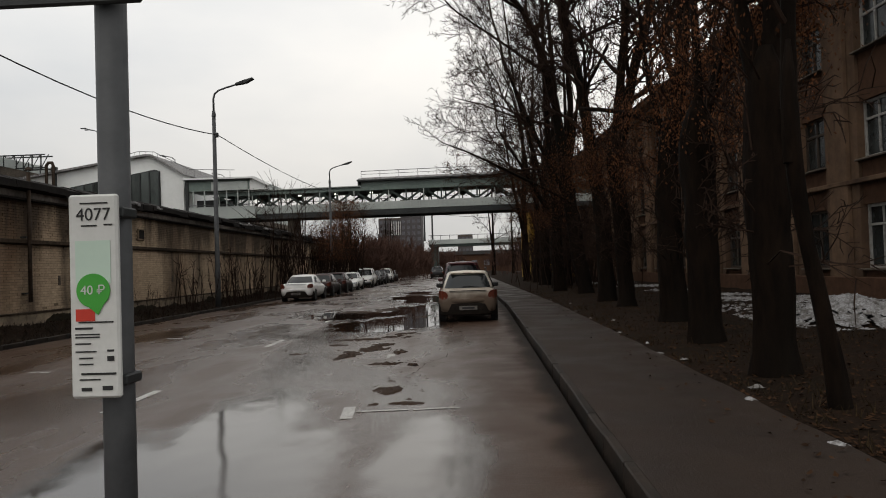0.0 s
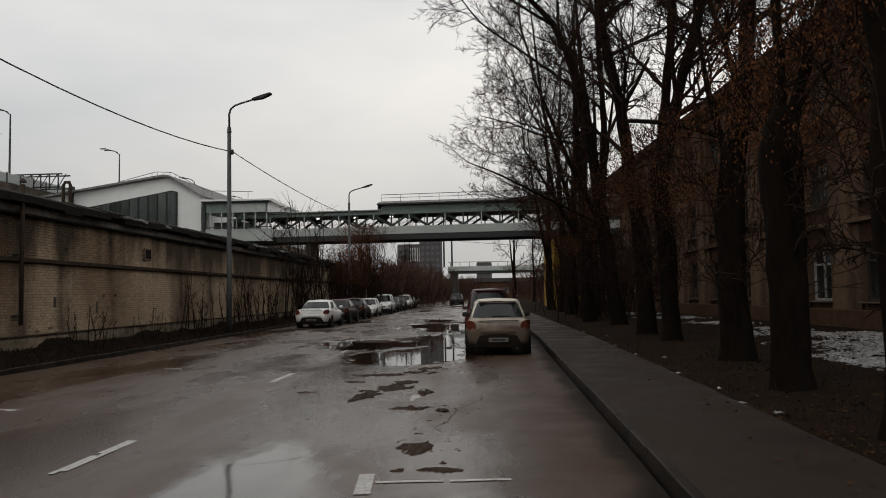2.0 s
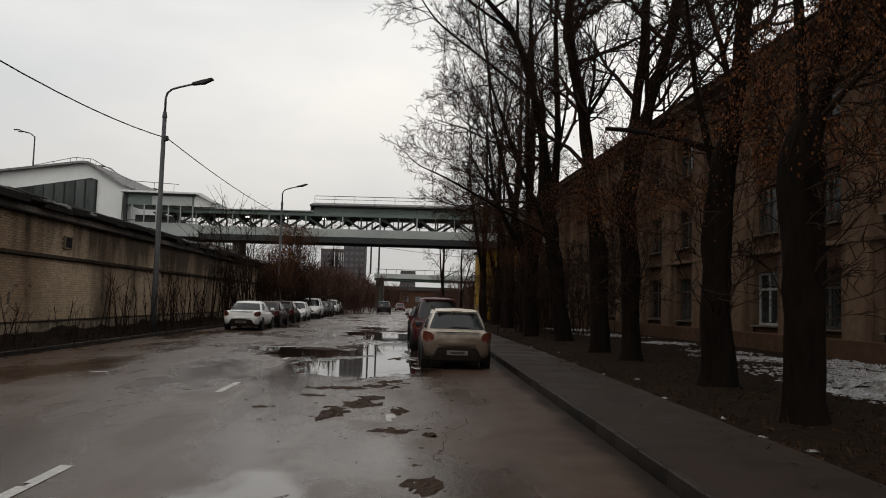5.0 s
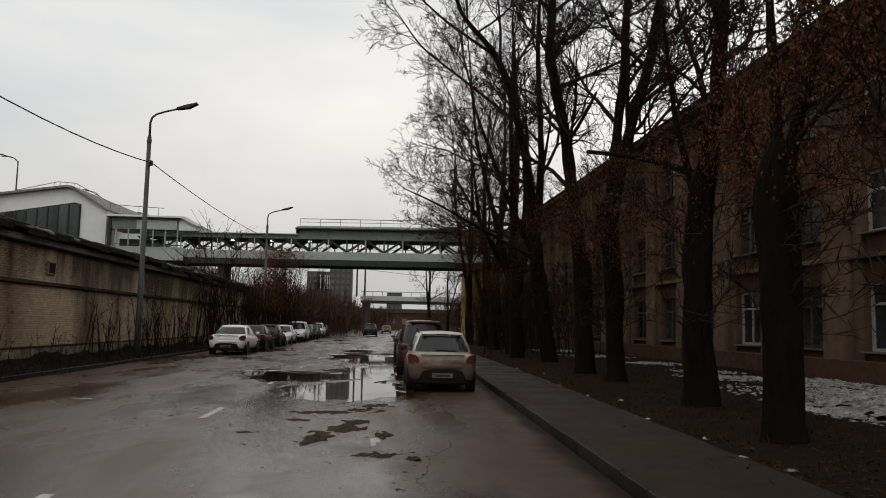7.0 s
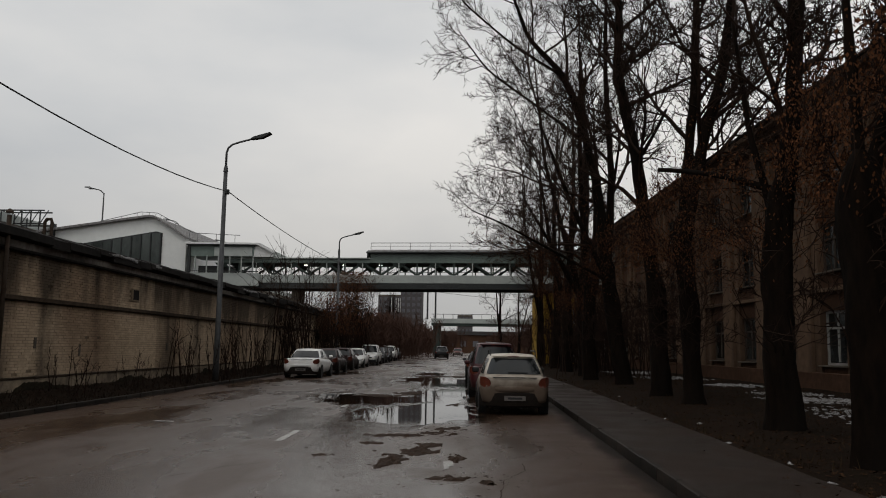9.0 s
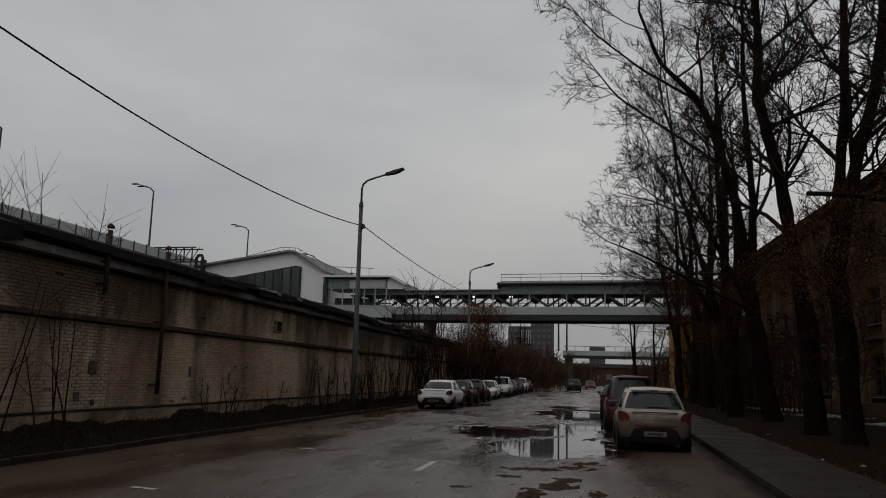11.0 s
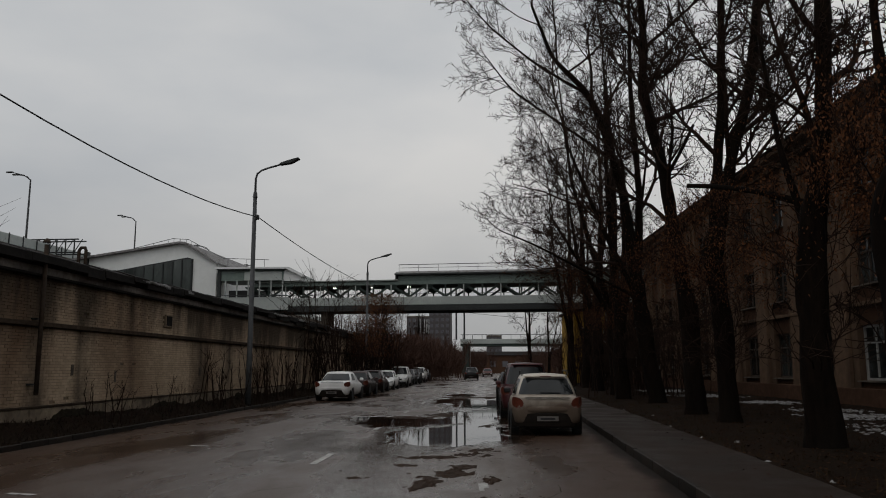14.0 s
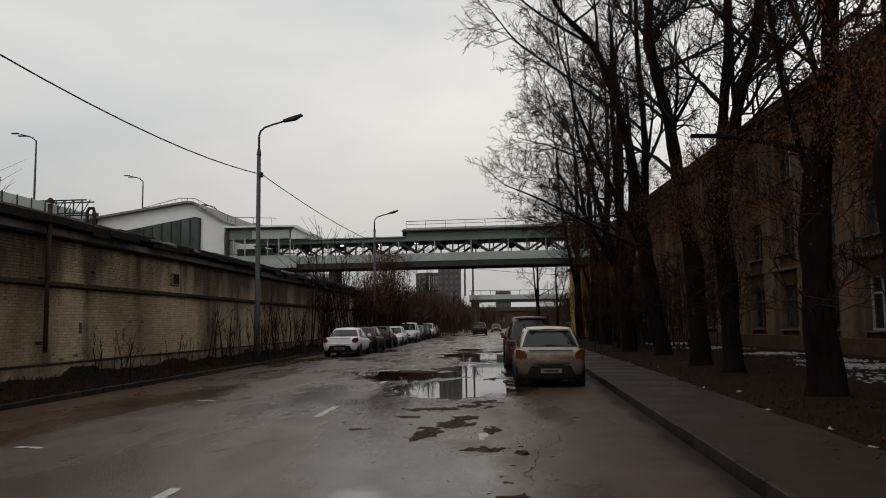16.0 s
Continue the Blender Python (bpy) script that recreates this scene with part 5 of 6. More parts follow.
# ---- cars ----
def car(name, m, colour, label, group, length=4.3, width=1.8, height=1.5, belt=0.93, hood=1.15, boot=0.12, rake_f=0.75, rake_r=0.45, ground=0.24, estate=False, rails=False, suv=False):
    """A car that faces +y, its middle over the origin, with boot: the length of deck behind the rear window."""
    c = thing(name, m, label, "car", group)
    hw, hl = width / 2, length / 2
    bm_ = Mesh()
    # body: rings along the length
    prof = [(-1.0, 0.72, 0.48, belt - 0.18), (-0.992, 0.81, 0.37, belt - 0.1), (-0.972, 0.885, 0.3, belt - 0.035), (-0.93, 0.945, ground + 0.03, belt), (-0.8, 0.98, ground, belt + 0.01), (-0.4, 1.0, ground - 0.02, belt), (0.1, 1.0, ground - 0.02, belt - 0.02),
            (0.42, 0.99, ground, belt - 0.03), (0.7, 0.97, ground, belt - 0.12), (0.88, 0.93, ground, belt - 0.22), (0.96, 0.86, ground + 0.03, belt - 0.32), (1.0, 0.74, ground + 0.1, belt - 0.42)]
    if suv:
        prof = [(a, b, d, e if a < 0.6 else e + 0.12) for a, b, d, e in prof]
    ring_n = 14
    for py, pw, zl, zb in prof:
        w = hw * pw
        zm = (zl + zb) / 2
        half = [(w * 0.80, zl), (w * 0.945, zl + 0.07), (w * 0.99, zm - 0.08), (w, zm + 0.06), (w * 0.975, zb - 0.13), (w * 0.925, zb - 0.045), (w * 0.80, zb)]
        for x, z in half:
            bm_.v.append((x, py * hl, z))
        for x, z in half[::-1]:
            bm_.v.append((-x, py * hl, z))
    for i in range(len(prof) - 1):
        for k in range(ring_n):
            k2 = (k + 1) % ring_n
            bm_.f.append((i * ring_n + k, i * ring_n + k2, (i + 1) * ring_n + k2, (i + 1) * ring_n + k))
    bm_.f.append(tuple(range(ring_n)))
    bm_.f.append(tuple(range((len(prof) - 1) * ring_n, len(prof) * ring_n)))
    body = part("body", bm_, colour, c, smooth=True)

    # cabin: rounded rectangles from the belt to the roof
    yr0, yf0 = -hl + 0.06 + boot, hl - hood
    def surf(u, t, off=0.0):
        tt = min(t, 1.0)
        e = 2 / (4.6 - 0.9 * tt)
        y0, y1 = yr0 + rake_r * tt ** 1.15, yf0 - rake_f * tt ** 1.05
        wd = hw * (0.92 - 0.235 * tt ** 1.5)
        z = belt - 0.04 + (height - 0.055 - belt + 0.04) * tt
        if t > 1:
            k = 1 - (t - 1)
            y0, y1, wd = (y0 + y1) / 2 + (y0 - (y0 + y1) / 2) * k, (y0 + y1) / 2 + (y1 - (y0 + y1) / 2) * k, wd * k
            z += 0.055 * (t - 1) ** 0.45
        cs, sn = math.cos(u), math.sin(u)
        x = (wd + off) * math.copysign(abs(cs) ** e, cs)
        y = (y0 + y1) / 2 + ((y1 - y0) / 2 + off) * math.copysign(abs(sn) ** e, sn)
        return (x, y, z)
    cb = Mesh()
    n = 40
    lv = [0, 0.2, 0.45, 0.7, 0.88, 0.97, 1.0, 1.1, 1.35, 1.7, 1.97]
    for t in lv:
        for k in range(n):
            cb.v.append(surf(2 * math.pi * k / n, t))
    for i in range(len(lv) - 1):
        for k in range(n):
            k2 = (k + 1) % n
            cb.f.append((i * n + k, i * n + k2, (i + 1) * n + k2, (i + 1) * n + k))
    cb.f.append(tuple(range((len(lv) - 1) * n, len(lv) * n)))
    cabin = part("cabin", cb, colour, body, smooth=True)

    def pane(nm, u0, u1, t0, t1):
        g = Mesh()
        for i in range(4):
            for k in range(7):
                g.v.append(surf(radians(u0 + (u1 - u0) * k / 6), t0 + (t1 - t0) * i / 3, 0.012))
        for i in range(3):
            for k in range(6):
                g.f.append((i * 7 + k, i * 7 + k + 1, i * 7 + k + 8, i * 7 + k + 7))
        part(nm, g, M_CARGLASS, cabin, smooth=True)
    pane("rear_window", -90 - 44, -90 + 44, 0.16, 0.86)
    pane("windscreen", 90 - 46, 90 + 46, 0.1, 0.9)
    for a in (0, 180):
        s_ = 1 if a == 0 else -1
        pane("side_window", a - s_ * 30, a - s_ * 2.5, 0.16, 0.84)
        pane("side_window", a + s_ * 2.5, a + s_ * 32, 0.16, 0.84)

    # wheels
    r = 0.31 if not suv else 0.36
    ty, rm = Mesh(), Mesh()
    seg = 24
    pro = [(r * 0.64, -0.10), (r * 0.9, -0.105), (r, -0.075), (r, 0.075), (r * 0.9, 0.105), (r * 0.64, 0.10)]
    for k in range(seg):
        a = 2 * math.pi * k / seg
        for rr, x in pro:
            ty.v.append((x, math.cos(a) * rr, math.sin(a) * rr))
    np_ = len(pro)
    for k in range(seg):
        for j in range(np_):
            j2, k2 = (j + 1) % np_, (k + 1) % seg
            ty.f.append((k * np_ + j, k * np_ + j2, k2 * np_ + j2, k2 * np_ + j))
    rm.tube([(-0.085, 0, 0), (0.085, 0, 0)], r * 0.2, 10)
    for k in range(5):
        rm.box((0, 0, r * 0.36), (0.14, 0.07, r * 0.6), 0.01, pose(0, 0, 0, 72 * k, 0, 0))
    rm.tube([(-0.09, 0, 0), (0.09, 0, 0)], r * 0.66, 24, False)
    for sx in (-1, 1):
        for wy in (-hl * 0.62, hl * 0.62):
            wh = part("wheel", rm, M_RIM, c, at=pose(sx * (hw - 0.10), wy, r - 0.012))
            part("tyre", ty, M_TYRE, wh, smooth=True)
            # solid black disc in place of a hollow wheel well, standing for its shade
            arch = Mesh()
            arch.tube([(sx * (hw - 0.2), wy, r), (sx * (hw + 0.004), wy, r)], r * 1.16, 22)
            part("wheel_well_disc", arch, M_PLASTIC, c)
    # rear and front details
    tl_z = belt - 0.04
    for sx in (-1, 1):
        lamp_t = Mesh()
        outline = [(0.66, -0.13), (0.7, -0.05), (0.77, 0.0), (0.87, 0.025), (0.965, 0.03), (0.985, -0.09), (0.965, -0.18), (0.87, -0.23), (0.77, -0.23), (0.69, -0.19)]
        for back in (0.0, 0.16):
            for fx, dz in outline:
                lamp_t.v.append((sx * hw * (fx - back * 0.25), -hl - 0.008 + 0.24 * max(0, (fx - 0.7) / 0.285) ** 3 + back, tl_z + dz))
        k_ = len(outline)
        lamp_t.f.append(tuple(range(k_)))
        for j in range(k_):
            lamp_t.f.append((j, (j + 1) % k_, k_ + (j + 1) % k_, k_ + j))
        part("tail_light", lamp_t, M_TAIL, c)
        hd = Mesh().prism([(sx * hw * 0.9, belt - 0.26), (sx * hw * 0.9, belt - 0.4), (sx * hw * 0.5, belt - 0.42), (sx * hw * 0.5, belt - 0.34)], hl - 0.35, hl - 0.02, "y")
        part("headlight", hd, M_HEAD, c)
        mir = Mesh().box((sx * (hw * 0.93 + 0.1), yf0 - 0.32, belt + 0.08), (0.2, 0.11, 0.14), 0.035)
        part("mirror", mir, colour if not rails else M_PLASTIC, c)
    def bow(z0, z1, w, out):
        """A bumper skin bowed in plan, with rounded upper and lower edges."""
        g = Mesh()
        xs = [w * (k / 8 - 1) for k in range(17)]
        for z, inset in ((z0, 0.05), (z0 + 0.04, 0.012), ((z0 + z1) / 2, 0.0), (z1 - 0.03, 0.012), (z1, 0.05)):
            for x in xs:
                g.v.append((x * (1 - inset * 0.3), -hl - out + inset + 0.42 * (abs(x) / w) ** 4.5, z))
        for i in range(4):
            for k in range(16):
                o = i * 17 + k
                g.f.append((o, o + 1, o + 18, o + 17))
        o = len(g.v)
        for z in (z0, z1):
            for x in xs:
                g.v.append((x * 0.97, -hl + 0.45, z))
        for k in range(16):
            g.f.append((o + k, o + k + 1, k + 1, k))
            g.f.append((68 + k, 69 + k, o + 17 + k + 1, o + 17 + k))
        return g
    # the lower skin is black for mud and for the shade low on the tail
    part("rear_bumper", bow(0.2, 0.56, hw * 0.985, 0.05), M_BUMPER, c, "black lower bumper")
    part("bumper_upper", bow(0.55, 0.72, hw * 0.99, 0.04), colour, c, smooth=True)
    if boot < 0.3:
        part("spoiler", Mesh().box((0, yr0 + rake_r - 0.02, height - 0.085), (width * 0.6, 0.2, 0.04), 0.018), colour, c, "roof spoiler over the rear window")
        part("brake_light", Mesh().box((0, yr0 + rake_r - 0.122, height - 0.085), (0.28, 0.012, 0.018), 0.004), M_TAIL, c)
    part("grille", Mesh().box((0, hl - 0.03, belt - 0.42), (width * 0.5, 0.08, 0.16), 0.03), M_PLASTIC, c)
    part("front_bumper", Mesh().box((0, hl - 0.06, 0.36), (width * 0.86, 0.2, 0.22), 0.05), M_PLASTIC if suv else colour, c)
    for y, s_, pz in ((-hl - 0.062, 1, 0.42), (hl + 0.045, -1, 0.52)):
        plate = part("number_plate", Mesh().box((0, y, pz), (0.52, 0.02, 0.115), 0.004), M_PLATE_DIRTY, c)
        part("print_bar", Mesh().box((0, y - s_ * 0.012, pz), (0.36, 0.004, 0.05)), M_INK, plate)
    # black strip drawn for the shaded recess below the rear window
    part("recess_line", Mesh().box((0, -hl + 0.012, belt - 0.03), (width * 0.62, 0.05, 0.022), 0.008), M_PLASTIC, c)
    part("wiper", Mesh().box((0.1, yr0 + 0.07, belt + 0.09), (0.5, 0.02, 0.015)), M_PLASTIC, c)
    # black box filling the underbody, put there as the shade beneath the car
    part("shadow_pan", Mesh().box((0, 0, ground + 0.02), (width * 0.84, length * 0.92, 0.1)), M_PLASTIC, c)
    if rails:
        for sx in (-1, 1):
            yy0, yy1 = yr0 + rake_r + 0.1, yf0 - rake_f - 0.2
            part("roof_rail", Mesh().tube([(sx * hw * 0.66, yy0, height - 0.06), (sx * hw * 0.66, yy0 + 0.1, height + 0.06), (sx * hw * 0.66, yy1 - 0.1, height + 0.06), (sx * hw * 0.66, yy1, height - 0.06)], 0.018, 6), M_PLASTIC, c)
    part("aerial", Mesh().tube([(0, yr0 + rake_r + 0.12, height), (0, yr0 + rake_r - 0.02, height + 0.14)], 0.008, 5), M_PLASTIC, c)
    return c


# each dirt colour also carries the shade low on the body
P_SILVER = paint("silver_beige_paint", (0.58, 0.52, 0.44), dirt=(0.045, 0.024, 0.0135), top=1.42)
P_MAROON = paint("maroon_paint", (0.05, 0.005, 0.007), dirt=(0.02, 0.008, 0.007), top=0.95)
P_WHITE = paint("white_car_paint", (0.78, 0.775, 0.76), dirt=(0.03, 0.024, 0.019), top=0.84)
P_BROWN = paint("brown_red_paint", (0.035, 0.012, 0.011), dirt=(0.012, 0.008, 0.007))
P_DARK = paint("dark_blue_grey_paint", (0.01, 0.011, 0.013), dirt=(0.012, 0.010, 0.009))
P_RED = paint("dark_red_paint", (0.1, 0.012, 0.012))
G1, G2 = "cars parked by the pavement", "cars parked by the brick wall"
car("hatchback", pose(0.757, 25.15, 0, 0, 0, 1.4), P_SILVER, "dirty silver-beige hatchback parked beside the kerb", G1, 4.3, 1.76, 1.52, belt=0.95, rake_r=0.5, rails=True)
car("minivan", pose(0.42, 32.1, 0, 0, 0, 1.5), P_MAROON, "maroon high-roofed minivan parked beside the kerb", G1, 4.4, 1.76, 1.84, belt=1.02, rake_r=0.22, rake_f=0.9, hood=0.9, suv=True)
car("sedan", pose(0.32, 38.6, 0, 0, 0, 1.5), P_BROWN, "brown-red saloon parked beside the kerb", G1, 4.5, 1.76, 1.46, boot=0.75)
car("sedan", pose(0.1, 45.5, 0, 0, 0, 1.5), P_DARK, "dark saloon parked beside the kerb", G1, 4.5, 1.76, 1.46, boot=0.75)


def lx(y):
    return -9.02 - 0.031 * (y - 44.8)


car("sedan", pose(lx(44.9), 44.9, 0, 0, 0, 1.5), P_WHITE, "white saloon parked tail-on by the brick wall", G2, 4.85, 1.85, 1.47, boot=0.8, rake_r=0.75, belt=0.97)
car("sedan", pose(lx(51.2), 51.2, 0, 0, 0, 1.5), P_BROWN, "dark brown-red saloon parked by the wall", G2, 4.6, 1.78, 1.47, boot=0.6)
car("hatchback", pose(lx(57.6), 57.6, 0, 0, 0, 1.5), P_BROWN, "dark brown-red hatchback parked by the wall", G2, 4.2, 1.76, 1.5)
car("sedan", pose(lx(64.2), 64.2, 0, 0, 0, 181.5), P_WHITE, "white saloon parked facing along the street", G2, 4.5, 1.76, 1.46, boot=0.6)
car("suv", pose(lx(73.6) + 0.1, 73.6, 0, 0, 0, 181.5), P_WHITE, "white off-road car parked facing along the street", G2, 4.8, 1.88, 1.76, belt=1.06, suv=True, hood=1.25)
car("hatchback", pose(lx(81.5), 81.5, 0, 0, 0, 181.5), P_DARK, "black hatchback parked by the wall", G2, 4.2, 1.76, 1.5)
car("hatchback", pose(lx(88), 88, 0, 0, 0, 181.5), P_DARK, "black hatchback parked by the wall", G2, 4.2, 1.76, 1.5)
car("suv", pose(lx(95), 95, 0, 0, 0, 181.5), P_WHITE, "white off-road car parked facing along the street", G2, 4.7, 1.85, 1.7, belt=1.04, suv=True)
car("sedan", pose(lx(102), 102, 0, 0, 0, 181.5), P_DARK, "dark saloon parked by the wall", G2, 4.5, 1.76, 1.46, boot=0.6)
car("suv", pose(-5.2, 112, 0, 0, 0, 3), P_DARK, "dark off-road car standing in the lane far along the street", "cars far along the street", 4.6, 1.92, 1.72, belt=1.05, suv=True)
car("hatchback", pose(-4.0, 150, 0, 0, 0, 183), P_RED, "small red car far along the street", "cars far along the street", 4.2, 1.78, 1.5)


# ---- trees ----
def bark_tube(g, pts, radii, n, seed):
    """A trunk with knobs and furrows; pts are refined to short steps."""
    P, R = [], []
    for i in range(len(pts) - 1):
        a, b = Vector(pts[i]), Vector(pts[i + 1])
        k = max(1, int((b - a).length / 0.3))
        for j in range(k):
            t = j / k
            P.append(a.lerp(b, t))
            R.append(radii[i] + (radii[i + 1] - radii[i]) * t)
    P.append(Vector(pts[-1]))
    R.append(radii[-1])
    for _ in range(3):
        P = [P[0]] + [(P[i - 1] + P[i] * 2 + P[i + 1]) / 4 for i in range(1, len(P) - 1)] + [P[-1]]
    o = len(g.v)
    for i, (p, r) in enumerate(zip(P, R)):
        d = (P[min(i + 1, len(P) - 1)] - P[max(i - 1, 0)]).normalized()
        a = d.cross(Vector((0, 1, 0))).normalized()
        b = d.cross(a)
        for k in range(n):
            w = 2 * math.pi * k / n
            q = a * math.cos(w) + b * math.sin(w)
            rr = r * (1 + 0.33 * noise.noise((q.x * 1.3 + seed, q.y * 1.3, p.z * 1.1)) + 0.13 * noise.noise((q.x * 4, q.y * 4 + seed, p.z * 2.2)))
            s_ = p + q * rr
            g.v.append((s_.x, s_.y, s_.z))
    for i in range(len(P) - 1):
        for k in range(n):
            k2 = (k + 1) % n
            g.f.append((o + i * n + k, o + i * n + k2, o + (i + 1) * n + k2, o + (i + 1) * n + k))
    g.f.append(tuple(o + (len(P) - 1) * n + k for k in range(n)))


SIDES, KIDS, STEPS = (6, 4, 3, 3), (10, 8, 5, 0), (8, 5, 3, 2)


def branch(g, rng, p, d, length, r, level, tips):
    n = STEPS[level]
    pts, dirs = [p.copy()], [d.copy()]
    curl = Vector((rng.gauss(0, 0.07), rng.gauss(0, 0.07), rng.gauss(0.06, 0.06)))
    for k in range(n):
        j = (0.11, 0.19, 0.26, 0.3)[level]
        if k == n // 2 and level < 2:
            curl = -curl + Vector((0, 0, 0.1))
        d = (d + curl + Vector((rng.gauss(0, j), rng.gauss(0, j), rng.gauss(0, j)))).normalized()
        pts.append(pts[-1] + d * (length / n))
        dirs.append(d)
    g.tube(pts, [max(r * (1 - 0.8 * k / n), 0.0085 if k < n else 0.003) for k in range(n + 1)], SIDES[level], False)
    if level >= 2:
        tips.append(pts[-1])
        tips.append(pts[1])
    for k in range(KIDS[level]):
        t = 0.22 + 0.78 * (k + rng.random()) / KIDS[level]
        i = min(int(t * n), n - 1)
        q = pts[i].lerp(pts[i + 1], t * n - i)
        side = dirs[i + 1].cross(Vector((rng.gauss(0, 1), rng.gauss(0, 1), rng.gauss(0, 1)))).normalized()
        nd = (dirs[i + 1] * rng.uniform(0.5, 0.9) + side * rng.uniform(0.55, 0.9) + Vector((0, 0, 0.12))).normalized()
        branch(g, rng, q, nd, length * rng.uniform(0.34, 0.52) * (1.15 - 0.45 * t), max(r * (1 - 0.75 * t) * 0.6, 0.0085), level + 1, tips)


def tree(base, trunk, radii, stems, seed, limbs=6, reach=5.0, leaves=0, low=3.5, label="", extra=(), leaf_top=99.0, lean_x=-0.45, shoots=26):
    """trunk: offsets (dx, dy, z) from the base; stems: lists of (dx, dy, z, radius), rising from the trunk's head."""
    bx, by = base
    t_ = thing("tree", pose(bx, by, verge_z(bx, by) - 0.05), label, "tree", "street trees beside the pavement")
    rng = random.Random(seed)
    g = Mesh()
    flare = [(trunk[0][0], trunk[0][1], -0.1), (trunk[0][0], trunk[0][1], 0.35)] + list(trunk[1:]) + [(trunk[-1][0] + 0.02, trunk[-1][1], trunk[-1][2] + 0.45), (trunk[-1][0] + 0.03, trunk[-1][1], trunk[-1][2] + 0.75)]
    bark_tube(g, flare, [radii[0] * 1.22, radii[0] * 1.0] + list(radii[1:]) + [radii[-1] * 0.75, radii[-1] * 0.3], 16, seed)
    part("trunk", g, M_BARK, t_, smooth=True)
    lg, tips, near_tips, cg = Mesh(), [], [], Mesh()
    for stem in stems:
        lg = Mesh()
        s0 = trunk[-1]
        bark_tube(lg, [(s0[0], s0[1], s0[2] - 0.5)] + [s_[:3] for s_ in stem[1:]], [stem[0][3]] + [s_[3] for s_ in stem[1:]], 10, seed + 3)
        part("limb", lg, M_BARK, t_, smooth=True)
        for k in range(limbs):
            t = (k + rng.random()) / limbs
            f_ = 0.12 + 0.88 * t
            x = f_ * (len(stem) - 1)
            i = min(int(x), len(stem) - 2)
            a, b = stem[i], stem[i + 1]
            p = Vector(a[:3]).lerp(Vector(b[:3]), x - i)
            if p.z < low:
                continue
            r = (a[3] + (b[3] - a[3]) * (x - i)) * 0.5
            az = rng.uniform(0, 2 * math.pi)
            d = Vector((math.cos(az) + lean_x, math.sin(az) * 0.9, rng.uniform(0.35, 1.1))).normalized()
            branch(cg, rng, p, d, reach * rng.uniform(0.65, 1.1) * (1 - 0.35 * t), min(max(r, 0.025), 0.085), 0, tips)
        tip = stem[-1]
        branch(cg, rng, Vector(tip[:3]), Vector((rng.gauss(0, 0.1), rng.gauss(0, 0.1), 1)).normalized(), reach * 0.9, tip[3], 0, tips)
    for pts, rr in extra:
        lg = Mesh()
        bark_tube(lg, pts, rr, 8, seed)
        part("limb", lg, M_BARK, t_, smooth=True)
        if rr[-1] < 0.04:
            count = 4 if pts[0][2] < 6 else 15
            for k in range(count):
                p = Vector(pts[1 + k % 2]).lerp(Vector(pts[2 + k % 2]), (k + rng.random()) / count)
                branch(cg, rng, p, Vector((rng.gauss(-0.8, 0.3), rng.gauss(0, 0.4), rng.gauss(0.4, 0.6))).normalized(), rng.uniform(1.2, 2.6), 0.02, 1, tips)
    # shoots sprouting from the trunk
    for k in range(shoots):
        z = rng.uniform(1.2, trunk[-1][2] + 1.5)
        i = max(j for j in range(len(trunk)) if trunk[j][2] <= z)
        a, b = trunk[i], trunk[min(i + 1, len(trunk) - 1)]
        f_ = (z - a[2]) / (b[2] - a[2]) if b[2] > a[2] else 0
        az = rng.uniform(0, 2 * math.pi)
        r = radii[min(i, len(radii) - 1)] * 0.85
        p = Vector((a[0] + (b[0] - a[0]) * f_ + math.cos(az) * r, a[1] + math.sin(az) * r, z))
        branch(cg, rng, p, Vector((math.cos(az) + max(lean_x, 0) * 0.9, math.sin(az), rng.uniform(0.1, 1.0))).normalized(), rng.uniform(0.6, 2.1), 0.014, 1 if k % 3 == 0 else 2, near_tips if z > 3.4 else [])
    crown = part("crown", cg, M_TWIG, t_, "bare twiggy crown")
    if leaves:
        lv = Mesh()
        pool = [p for p in tips if p.z < leaf_top] + near_tips * 2
        for k in range(leaves):
            p = rng.choice(pool) + Vector((rng.gauss(0, 0.24), rng.gauss(0, 0.24), rng.gauss(-0.12, 0.2)))
            u = Vector((rng.gauss(0, 1), rng.gauss(0, 1), rng.gauss(0, 0.5))).normalized() * rng.uniform(0.012, 0.026)
            w = Vector((rng.gauss(0, 0.4), rng.gauss(0, 0.4), -1)).normalized() * rng.uniform(0.035, 0.08)
            lv.add([p, p + u + w * 0.5, p + w, p - u + w * 0.5], [(0, 1, 2, 3)])
        lo = part("leaves", lv, M_LEAF, crown, "clinging withered brown leaves")
        lo["kind"] = "stuff"
    return t_


BROWN = "old dark-barked street tree with clinging brown leaves"
tree((4.78, 8.0), [(0, 0, 0), (-0.12, 0, 0.9), (-0.32, 0, 1.75), (-0.41, 0, 3.0)], [0.105, 0.09, 0.08, 0.075], [[(-0.41, 0, 2.9, 0.075), (-0.33, 0.1, 4.2, 0.08), (-0.1, 0.3, 6.5, 0.06), (0.1, 0.4, 9, 0.04)]], 11, limbs=3, reach=1.5, leaves=60,
     label="thin leaning dark-barked tree beside the pavement", lean_x=0.1, shoots=0)
